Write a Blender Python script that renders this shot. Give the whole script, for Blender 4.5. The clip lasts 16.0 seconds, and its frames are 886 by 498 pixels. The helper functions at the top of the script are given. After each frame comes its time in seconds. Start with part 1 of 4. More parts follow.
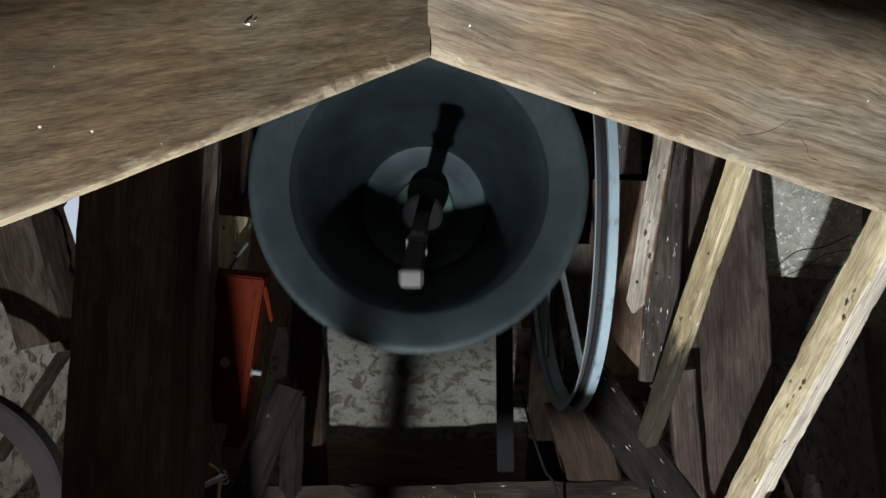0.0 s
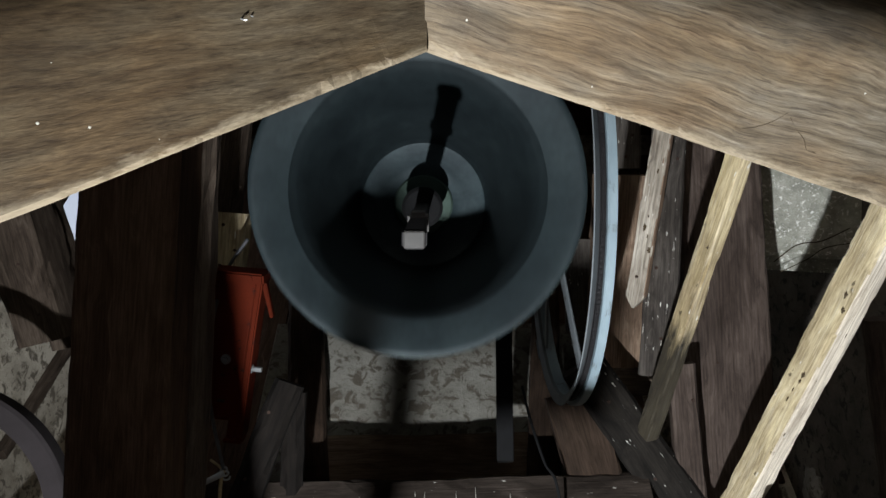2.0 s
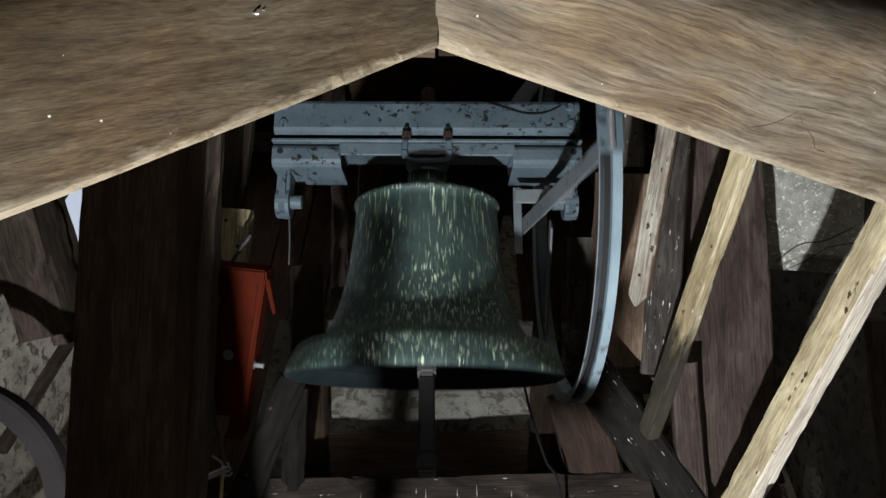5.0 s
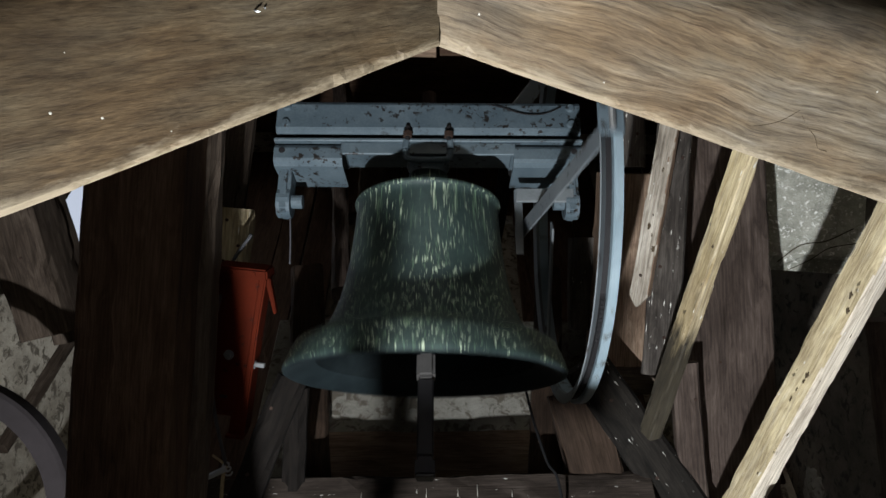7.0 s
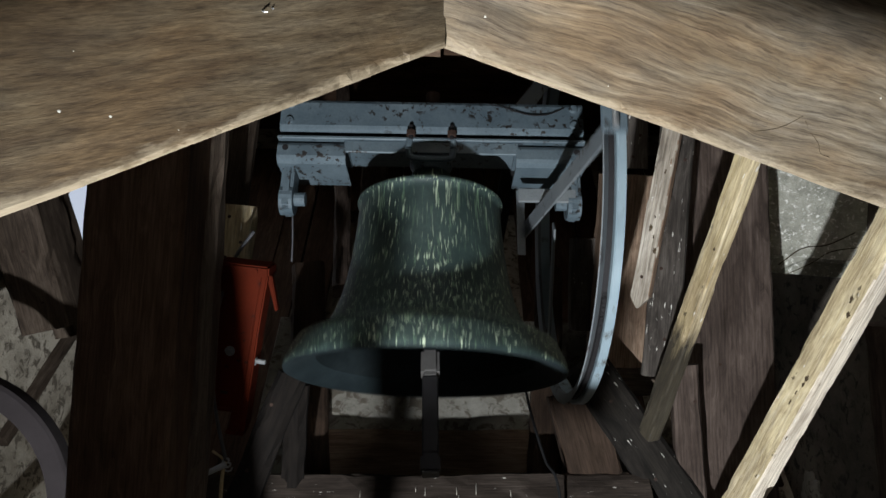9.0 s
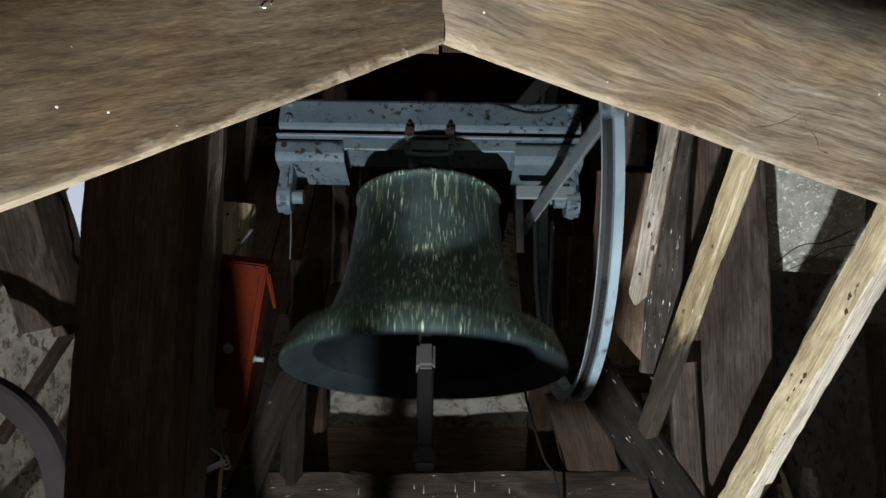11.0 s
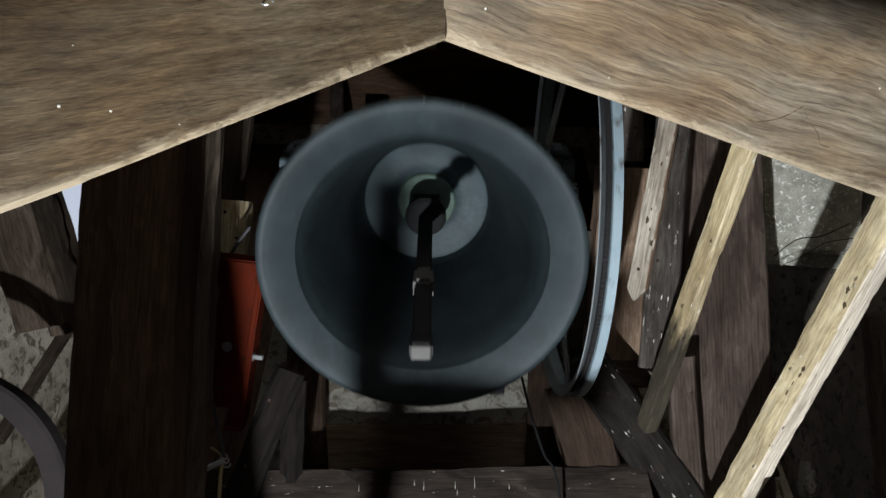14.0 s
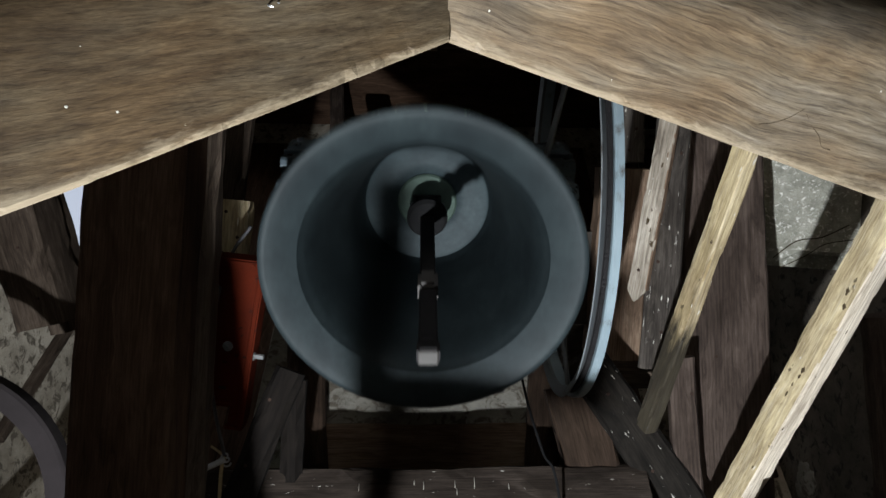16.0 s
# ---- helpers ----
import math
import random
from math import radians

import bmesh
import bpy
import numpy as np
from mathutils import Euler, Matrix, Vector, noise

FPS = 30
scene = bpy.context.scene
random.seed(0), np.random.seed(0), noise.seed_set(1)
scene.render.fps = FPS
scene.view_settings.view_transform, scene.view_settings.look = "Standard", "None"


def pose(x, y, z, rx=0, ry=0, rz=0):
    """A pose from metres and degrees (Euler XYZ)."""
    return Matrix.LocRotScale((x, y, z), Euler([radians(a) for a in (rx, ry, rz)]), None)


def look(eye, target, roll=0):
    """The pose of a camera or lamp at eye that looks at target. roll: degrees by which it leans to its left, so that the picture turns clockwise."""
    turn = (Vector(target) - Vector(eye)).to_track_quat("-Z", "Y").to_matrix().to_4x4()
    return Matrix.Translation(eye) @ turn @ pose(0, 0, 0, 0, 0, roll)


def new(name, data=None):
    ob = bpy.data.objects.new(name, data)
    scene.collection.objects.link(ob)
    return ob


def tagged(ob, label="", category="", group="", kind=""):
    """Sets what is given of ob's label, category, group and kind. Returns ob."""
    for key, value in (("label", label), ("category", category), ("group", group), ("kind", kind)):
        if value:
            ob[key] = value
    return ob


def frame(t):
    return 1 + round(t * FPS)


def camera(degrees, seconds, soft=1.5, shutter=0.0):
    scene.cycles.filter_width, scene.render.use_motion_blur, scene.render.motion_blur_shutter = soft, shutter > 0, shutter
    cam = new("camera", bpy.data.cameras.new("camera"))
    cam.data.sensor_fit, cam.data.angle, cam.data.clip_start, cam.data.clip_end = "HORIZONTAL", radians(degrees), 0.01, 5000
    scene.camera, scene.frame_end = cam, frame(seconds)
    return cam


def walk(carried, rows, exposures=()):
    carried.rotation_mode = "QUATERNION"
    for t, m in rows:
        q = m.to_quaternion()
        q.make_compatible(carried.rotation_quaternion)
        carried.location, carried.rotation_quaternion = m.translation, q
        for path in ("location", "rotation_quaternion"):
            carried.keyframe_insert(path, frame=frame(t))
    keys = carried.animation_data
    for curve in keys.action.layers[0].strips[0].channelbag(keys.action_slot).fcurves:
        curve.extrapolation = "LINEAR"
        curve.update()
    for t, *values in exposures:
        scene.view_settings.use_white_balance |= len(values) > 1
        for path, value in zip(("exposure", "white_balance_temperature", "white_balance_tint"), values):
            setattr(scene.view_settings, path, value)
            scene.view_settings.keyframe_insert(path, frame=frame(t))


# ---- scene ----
cam = camera(63.54, 16.0, soft=1.5, shutter=0.5)
PATH = [
    (0.0, pose(0.0042, -0.0032, 1.2030, 137.452, -0.189, -0.114)),
    (0.5, pose(0.0025, 0.0003, 1.2030, 137.350, -0.110, -0.079)),
    (1.0, pose(0.0038, 0.0025, 1.2001, 137.286, -0.057, 0.006)),
    (1.5, pose(0.0020, 0.0006, 1.1992, 137.195, -0.024, 0.105)),
    (2.0, pose(0.0066, -0.0028, 1.1999, 137.162, 0.022, 0.136)),
    (2.5, pose(0.0043, 0.0014, 1.2007, 137.275, 0.213, 0.160)),
    (3.0, pose(-0.0018, 0.0021, 1.2013, 137.204, 0.365, 0.272)),
    (3.5, pose(-0.0002, 0.0001, 1.2004, 136.996, 0.006, -0.003)),
    (4.0, pose(-0.0017, 0.0008, 1.1992, 136.990, -0.198, -0.105)),
    (6.5, pose(-0.0071, -0.0032, 1.2015, 136.948, -0.194, -0.199)),
    (7.0, pose(-0.0060, 0.0024, 1.1999, 137.018, -0.303, -0.195)),
    (7.5, pose(-0.0077, -0.0001, 1.2023, 136.763, -0.535, -0.380)),
    (8.0, pose(-0.0089, 0.0006, 1.2041, 136.712, -0.762, -0.548)),
    (8.5, pose(-0.0091, -0.0039, 1.2037, 136.760, -0.913, -0.677)),
    (9.0, pose(-0.0090, -0.0032, 1.1986, 136.880, -0.841, -0.665)),
    (11.5, pose(-0.0106, 0.0006, 1.1979, 136.609, -0.601, -0.768)),
    (12.0, pose(-0.0148, 0.0033, 1.1995, 136.497, -0.452, -0.691)),
    (12.5, pose(-0.0154, 0.0017, 1.2002, 136.479, -0.500, -0.811)),
    (13.0, pose(-0.0198, 0.0027, 1.1983, 136.525, -0.259, -0.734)),
    (13.5, pose(-0.0167, 0.0003, 1.1948, 136.476, -0.186, -0.591)),
    (14.0, pose(-0.0187, -0.0007, 1.1996, 136.417, -0.178, -0.661)),
    (14.5, pose(-0.0175, 0.0027, 1.1983, 136.524, -0.213, -0.728)),
    (15.0, pose(-0.0230, 0.0010, 1.1966, 136.548, -0.295, -0.883)),
    (15.5, pose(-0.0234, -0.0007, 1.1972, 136.506, -0.227, -0.786)),
    (16.0, pose(-0.0236, -0.0043, 1.1974, 136.409, -0.272, -0.848)),
]

walk(cam, PATH)

# ---- light: one hand lamp below the viewer, faint sky through gaps in the walls ----
world = bpy.data.worlds.new("world")
scene.world = world
world.use_nodes = True
sky = world.node_tree.nodes.new("ShaderNodeTexSky")
sky.sky_type, sky.sun_disc, sky.sun_elevation, sky.sun_rotation = "NISHITA", False, radians(35), radians(200)
haze = world.node_tree.nodes.new("ShaderNodeHueSaturation")
haze.inputs["Saturation"].default_value = 0.4
world.node_tree.links.new(sky.outputs[0], haze.inputs["Color"])
world.node_tree.links.new(haze.outputs[0], world.node_tree.nodes["Background"].inputs[0])
world.node_tree.nodes["Background"].inputs[1].default_value = 0.30


def spot(name, eye, target, energy, degrees, blend, radius, colour):
    lamp = bpy.data.lights.new(name, "SPOT")
    lamp.energy, lamp.spot_size, lamp.spot_blend, lamp.shadow_soft_size, lamp.color = energy, radians(degrees), blend, radius, colour
    ob = new(name, lamp)
    ob.matrix_world = look(eye, target)
    return ob


spot("work_lamp", (-0.32, 0.93, 0.20), (0.55, 1.91, 3.0), 580, 106, 0.45, 0.025, (0.935, 0.985, 1.02))
scene.view_settings.exposure = 0.0


# ---- materials ----
def mat(name):
    m = bpy.data.materials.new(name)
    m.use_nodes = True
    nt = m.node_tree
    b = nt.nodes["Principled BSDF"]
    return m, nt, b


def ramp(nt, fac, stops):
    r = nt.nodes.new("ShaderNodeValToRGB")
    e = r.color_ramp.elements
    while len(e) < len(stops):
        e.new(0.5)
    for el, (p, c) in zip(e, stops):
        el.position, el.color = p, (*c, 1) if len(c) == 3 else c
    nt.links.new(fac, r.inputs[0])
    return r.outputs[0]


def mix(nt, fac, a, b, kind="MIX"):
    m = nt.nodes.new("ShaderNodeMix")
    m.data_type, m.blend_type = "RGBA", kind
    for socket, v in ((m.inputs[0], fac), (m.inputs[6], a), (m.inputs[7], b)):
        if isinstance(v, (int, float)):
            socket.default_value = v
        elif isinstance(v, tuple):
            socket.default_value = (*v, 1)
        else:
            nt.links.new(v, socket)
    return m.outputs[2]


def coords(nt, scale=(1, 1, 1), jitter=True):
    """Object coordinates in metres, shifted from object to object."""
    tc = nt.nodes.new("ShaderNodeTexCoord")
    mp = nt.nodes.new("ShaderNodeMapping")
    mp.inputs["Scale"].default_value = scale
    nt.links.new(tc.outputs["Object"], mp.inputs[0])
    if not jitter:
        return mp.outputs[0]
    info = nt.nodes.new("ShaderNodeObjectInfo")
    v = nt.nodes.new("ShaderNodeVectorMath")
    v.operation = "SCALE"
    v.inputs[0].default_value = (7.3, 3.1, 5.7)
    nt.links.new(info.outputs["Random"], v.inputs["Scale"])
    add = nt.nodes.new("ShaderNodeVectorMath")
    nt.links.new(mp.outputs[0], add.inputs[0])
    nt.links.new(v.outputs[0], add.inputs[1])
    return add.outputs[0]


def noise_tex(nt, vec, scale, detail=6, rough=0.6, distortion=0.0):
    n = nt.nodes.new("ShaderNodeTexNoise")
    n.inputs["Scale"].default_value, n.inputs["Detail"].default_value = scale, detail
    n.inputs["Roughness"].default_value, n.inputs["Distortion"].default_value = rough, distortion
    nt.links.new(vec, n.inputs["Vector"])
    return n.outputs["Fac"]


def bump(nt, b, height, strength, distance):
    n = nt.nodes.new("ShaderNodeBump")
    n.inputs["Strength"].default_value, n.inputs["Distance"].default_value = strength, distance
    nt.links.new(height, n.inputs["Height"])
    nt.links.new(n.outputs[0], b.inputs["Normal"])


def wood(name, dark, mid, light, rough=0.75, fleck=0.0, stain=0.5, grain=1.0, relief=0.004, waves=3.0, fine=None, depth=0.75, knots=0.0, rings=0.0, ring_scale=20.0, bend=6.0, sat=0.64, tar=None, dust=0.0):
    """Old sawn timber whose grain runs along the local x axis."""
    m, nt, b = mat(name)
    dark, mid, light = (tuple((1 - sat) * sum(c) / 3 + sat * x for x in c) for c in (dark, mid, light))
    v = coords(nt, (1.0, 9.0 * grain, 9.0 * grain))
    warp = noise_tex(nt, coords(nt, (0.8, 2.5, 2.5)), 2.0, 3)
    wv = nt.nodes.new("ShaderNodeVectorMath")
    wv.operation = "MULTIPLY_ADD"
    nt.links.new(warp, wv.inputs[0])
    wv.inputs[1].default_value = (0.0, waves, waves)
    nt.links.new(v, wv.inputs[2])
    g1 = noise_tex(nt, wv.outputs[0], 2.2, 8, 0.65, 0.4)
    g2 = noise_tex(nt, coords(nt, fine or (5, 120 * grain, 120 * grain)), 1.6, 4, 0.6, 0.3)
    big = noise_tex(nt, coords(nt, (1, 1.6, 1.6)), 2.3, 5, 0.6)
    c = ramp(nt, g1, [(0.30, dark), (0.48, mid), (0.68, light)])
    streak = ramp(nt, g2, [(0.35, (0.50, 0.47, 0.44)), (0.60, (1.12, 1.10, 1.06))])
    c = mix(nt, depth, c, streak, "MULTIPLY")
    if rings:
        wave = nt.nodes.new("ShaderNodeTexWave")
        wave.wave_type, wave.bands_direction = "BANDS", "Y"
        for key, value in (("Scale", ring_scale), ("Distortion", bend), ("Detail", 3.0), ("Detail Scale", 1.4), ("Detail Roughness", 0.6)):
            wave.inputs[key].default_value = value
        nt.links.new(coords(nt, (0.22, 1.0, 0.3)), wave.inputs["Vector"])
        c = mix(nt, rings, c, ramp(nt, wave.outputs["Fac"], [(0.0, (0.55, 0.50, 0.44)), (0.35, (0.92, 0.90, 0.88)), (1.0, (1.18, 1.17, 1.14))]), "MULTIPLY")
    blot = ramp(nt, big, [(0.32, (0.42, 0.38, 0.35)), (0.58, (1, 1, 1))])
    c = mix(nt, stain, c, blot, "MULTIPLY")
    if knots:
        vor = nt.nodes.new("ShaderNodeTexVoronoi")
        vor.inputs["Scale"].default_value = 1.0
        nt.links.new(coords(nt, (6.0, 17, 17)), vor.inputs["Vector"])
        size = nt.nodes.new("ShaderNodeMath")
        size.operation = "MULTIPLY_ADD"
        size.inputs[1].default_value = 0.9
        nt.links.new(noise_tex(nt, coords(nt, (20, 40, 40)), 1.0, 3), size.inputs[0])
        nt.links.new(vor.outputs["Distance"], size.inputs[2])
        spot_mask = ramp(nt, size.outputs[0], [(0.49, (knots, knots, knots)), (0.545, (0, 0, 0))])
        c = mix(nt, spot_mask, c, tuple(0.35 * x for x in dark))
    if fleck:
        f = noise_tex(nt, coords(nt, (17, 75, 75)), 1.0, 4, 0.6)
        fm = ramp(nt, f, [(0.69 - 0.06 * fleck, (0, 0, 0)), (0.75 - 0.06 * fleck, (1, 1, 1))])
        c = mix(nt, fm, c, (0.62, 0.60, 0.55))
    if dust:
        # pale grey bloom lying in streaks along the grain
        d1 = noise_tex(nt, coords(nt, (3.5, 42, 42)), 1.0, 6, 0.7, 0.8)
        dm = ramp(nt, d1, [(0.50, (0, 0, 0)), (0.66, (dust, dust, dust))])
        c = mix(nt, dm, c, tuple(0.55 * sum(light) / 3 + 0.45 * x + 0.015 for x in light))
    if tar is not None:
        # a tarred, sooty foot with a ragged limit
        place = nt.nodes.new("ShaderNodeSeparateXYZ")
        nt.links.new(coords(nt, jitter=False), place.inputs[0])
        ragged = nt.nodes.new("ShaderNodeMath")
        ragged.operation = "MULTIPLY_ADD"
        ragged.inputs[1].default_value = 0.42
        nt.links.new(noise_tex(nt, coords(nt, (4, 26, 26)), 1.3, 5, 0.65), ragged.inputs[0])
        nt.links.new(place.outputs["X"], ragged.inputs[2])
        tm = nt.nodes.new("ShaderNodeMapRange")
        tm.inputs["From Min"].default_value, tm.inputs["From Max"].default_value = tar + 0.17, tar + 0.30
        tm.inputs["To Min"].default_value, tm.inputs["To Max"].default_value = 0.0, 0.93
        nt.links.new(ragged.outputs[0], tm.inputs["Value"])
        c = mix(nt, tm.outputs[0], c, (0.009, 0.008, 0.0075))
    nt.links.new(c, b.inputs["Base Color"])
    b.inputs["Roughness"].default_value, b.inputs["Specular IOR Level"].default_value = rough, 0.15
    h = mix(nt, 0.5, g1, g2)
    bump(nt, b, h, 0.8, relief)
    return m


def beam_oak(name, tones, along_grain, across, swirl, grey, edge, rot=0.0):
    """Planed old oak, grain along the local x axis: short dark flecks, wandering figure, warm and grey patches, a pale worn arris."""
    m, nt, b = mat(name)
    tc = nt.nodes.new("ShaderNodeTexCoord")
    turn = nt.nodes.new("ShaderNodeMapping")
    turn.inputs["Rotation"].default_value = (0, 0, radians(rot))
    nt.links.new(tc.outputs["Object"], turn.inputs[0])

    def scaled(vec, k):
        mp = nt.nodes.new("ShaderNodeMapping")
        mp.inputs["Scale"].default_value = k
        nt.links.new(vec, mp.inputs[0])
        return mp.outputs[0]

    def bent(vec, k, amount):
        n = nt.nodes.new("ShaderNodeTexNoise")
        n.inputs["Scale"].default_value, n.inputs["Detail"].default_value = 1.0, 2.0
        nt.links.new(scaled(vec, k), n.inputs["Vector"])
        v = nt.nodes.new("ShaderNodeVectorMath")
        v.operation = "MULTIPLY_ADD"
        nt.links.new(n.outputs["Fac"], v.inputs[0])
        v.inputs[1].default_value = (0, amount, 0)
        nt.links.new(vec, v.inputs[2])
        return v.outputs[0]

    p = bent(bent(turn.outputs[0], (3.0, 6.5, 6.5), swirl), (30, 55, 55), swirl * 0.10)
    figure = noise_tex(nt, scaled(p, (along_grain * 0.3, across * 0.28, across * 0.28)), 1.0, 6, 0.62, 0.3)
    flecks = noise_tex(nt, scaled(p, (along_grain, across, across)), 1.0, 5, 0.68, 0.2)
    fine = noise_tex(nt, scaled(p, (along_grain * 2.6, across * 2.7, across * 2.7)), 1.0, 3, 0.6)
    patch = noise_tex(nt, scaled(p, (5.0, 15, 15)), 1.0, 4, 0.6)
    blot = noise_tex(nt, scaled(turn.outputs[0], (7, 13, 13)), 1.0, 5, 0.65, 0.5)
    c = ramp(nt, figure, [(0.34, tones[0]), (0.50, tones[1]), (0.66, tones[2])])
    c = mix(nt, 0.9, c, ramp(nt, flecks, [(0.34, (0.52, 0.48, 0.45)), (0.46, (0.92, 0.90, 0.88)), (0.62, (1.24, 1.23, 1.20))]), "MULTIPLY")
    c = mix(nt, 0.55, c, ramp(nt, fine, [(0.34, (0.55, 0.52, 0.50)), (0.60, (1.2, 1.18, 1.15))]), "MULTIPLY")
    c = mix(nt, 1.0, c, ramp(nt, patch, [(0.36, (1.06, 0.94, 0.80)), (0.52, (1.0, 0.98, 0.95)), (0.66, (0.92, 0.96, 1.02))]), "MULTIPLY")
    c = mix(nt, grey, c, ramp(nt, blot, [(0.40, (0.66, 0.63, 0.63)), (0.56, (1.05, 1.05, 1.05)), (0.70, (1.25, 1.28, 1.34))]), "MULTIPLY")
    pos = nt.nodes.new("ShaderNodeSeparateXYZ")
    nt.links.new(tc.outputs["Object"], pos.inputs[0])
    wear = nt.nodes.new("ShaderNodeMath")
    wear.operation = "MULTIPLY_ADD"
    wear.inputs[1].default_value = 0.075
    nt.links.new(noise_tex(nt, scaled(tc.outputs["Object"], (14, 40, 40)), 1.0, 6, 0.7), wear.inputs[0])
    nt.links.new(pos.outputs["Y"], wear.inputs[2])
    rng = nt.nodes.new("ShaderNodeMapRange")
    rng.inputs["From Min"].default_value, rng.inputs["From Max"].default_value = edge + 0.028, edge + 0.043
    rng.inputs["To Min"].default_value, rng.inputs["To Max"].default_value = 0.6, 0.0
    nt.links.new(wear.outputs[0], rng.inputs["Value"])
    c = mix(nt, rng.outputs[0], c, mix(nt, flecks, (0.13, 0.095, 0.055), (0.33, 0.28, 0.205)))
    nt.links.new(c, b.inputs["Base Color"])
    b.inputs["Roughness"].default_value, b.inputs["Specular IOR Level"].default_value = 0.62, 0.2
    bump(nt, b, mix(nt, 0.4, flecks, fine), 0.4, 0.0025)
    return m


def metal_paint(name, base, chip, worn, amount=0.5, rough=0.5, scale=1.0, gloss=0.25):
    """Old paint over steel with rust chips and grime."""
    m, nt, b = mat(name)
    v = coords(nt)
    n1 = noise_tex(nt, v, 26 * scale, 6, 0.62)
    n2 = noise_tex(nt, v, 5 * scale, 5, 0.6)
    n3 = noise_tex(nt, v, 140, 3, 0.5)
    chips = ramp(nt, n1, [(0.64 - 0.12 * amount, (0, 0, 0)), (0.66 - 0.12 * amount, (1, 1, 1))])
    chips = mix(nt, 1.0, chips, ramp(nt, noise_tex(nt, coords(nt, (1.0, 2, 2)), 4.5, 2), [(0.44, (0, 0, 0)), (0.52, (1, 1, 1))]), "MULTIPLY")
    c = mix(nt, ramp(nt, n2, [(0.3, (0, 0, 0)), (0.7, (1, 1, 1))]), base, worn)
    c = mix(nt, 0.35, c, ramp(nt, n3, [(0.3, (0.6, 0.6, 0.6)), (0.7, (1.1, 1.1, 1.1))]), "MULTIPLY")
    c = mix(nt, chips, c, chip)
    nt.links.new(c, b.inputs["Base Color"])
    b.inputs["Roughness"].default_value = rough
    b.inputs["Metallic"].default_value, b.inputs["Specular IOR Level"].default_value = 0.05, gloss
    bump(nt, b, n1, 0.25, 0.002)
    return m


def bronze(name, streaks, tone=1.0):
    """Green-black bell bronze, streaked with pale runs down the local z axis."""
    m, nt, b = mat(name)
    v = coords(nt, jitter=False)
    n1 = noise_tex(nt, v, 6, 6, 0.65)
    n2 = noise_tex(nt, v, 55, 5, 0.6)
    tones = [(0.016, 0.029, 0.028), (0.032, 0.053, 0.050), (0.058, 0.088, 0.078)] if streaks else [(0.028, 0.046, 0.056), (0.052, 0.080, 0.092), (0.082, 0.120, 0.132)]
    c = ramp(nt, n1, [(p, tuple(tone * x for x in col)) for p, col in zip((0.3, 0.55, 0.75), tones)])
    c = mix(nt, 0.6, c, ramp(nt, n2, [(0.3, (0.6, 0.62, 0.62)), (0.7, (1.15, 1.15, 1.1))]), "MULTIPLY")
    if streaks:
        s1 = noise_tex(nt, coords(nt, (95, 95, 5.0), False), 1.0, 5, 0.6)
        s2 = noise_tex(nt, coords(nt, (150, 150, 8), False), 1.0, 4, 0.55)
        patch = noise_tex(nt, coords(nt, (7, 7, 3), False), 1.0, 3, 0.5)
        a = ramp(nt, s1, [(0.57, (0, 0, 0)), (0.66, (1, 1, 1))])
        d = ramp(nt, s2, [(0.59, (0, 0, 0)), (0.645, (1, 1, 1))])
        lit = mix(nt, 1.0, a, ramp(nt, patch, [(0.34, (0.25, 0.25, 0.25)), (0.52, (1, 1, 1))]), "MULTIPLY")
        lit2 = mix(nt, 1.0, d, ramp(nt, patch, [(0.36, (0.15, 0.15, 0.15)), (0.55, (0.95, 0.95, 0.95))]), "MULTIPLY")
        c = mix(nt, lit, c, (0.13, 0.20, 0.125))
        c = mix(nt, lit2, c, (0.56, 0.66, 0.47))
    nt.links.new(c, b.inputs["Base Color"])
    b.inputs["Metallic"].default_value, b.inputs["Specular IOR Level"].default_value = (0.2, 0.35) if streaks else (0.2, 0.25)
    b.inputs["Roughness"].default_value = 0.55 if streaks else 0.6
    bump(nt, b, n2, 0.25, 0.003)
    return m


def plaster(name, light, dark, stain, amount=0.5, scale=1.0):
    """Old limewash over rubble, flaking and stained."""
    m, nt, b = mat(name)
    v = coords(nt, jitter=False)
    n1 = noise_tex(nt, v, 3.2 * scale, 7, 0.65)
    n2 = noise_tex(nt, v, 17 * scale, 6, 0.65, 0.6)
    n3 = noise_tex(nt, v, 90, 4, 0.6)
    c = ramp(nt, n1, [(0.35, dark), (0.62, light)])
    c = mix(nt, ramp(nt, n2, [(0.56 - 0.1 * amount, (0, 0, 0)), (0.64 - 0.1 * amount, (1, 1, 1))]), c, stain)
    c = mix(nt, 0.5, c, ramp(nt, n3, [(0.3, (0.7, 0.7, 0.7)), (0.7, (1.1, 1.1, 1.1))]), "MULTIPLY")
    nt.links.new(c, b.inputs["Base Color"])
    b.inputs["Roughness"].default_value = 0.9
    bump(nt, b, mix(nt, 0.4, n2, n3), 0.7, 0.012)
    return m


def plain(name, colour, rough=0.6, metallic=0.0, vary=0.35, scale=30):
    m, nt, b = mat(name)
    n = noise_tex(nt, coords(nt), scale, 5, 0.6)
    c = mix(nt, vary, colour, ramp(nt, n, [(0.3, (0.35, 0.33, 0.3)), (0.7, (1.25, 1.25, 1.25))]), "MULTIPLY")
    nt.links.new(c, b.inputs["Base Color"])
    b.inputs["Roughness"].default_value, b.inputs["Metallic"].default_value = rough, metallic
    b.inputs["Specular IOR Level"].default_value = 0.2
    bump(nt, b, n, 0.2, 0.002)
    return m


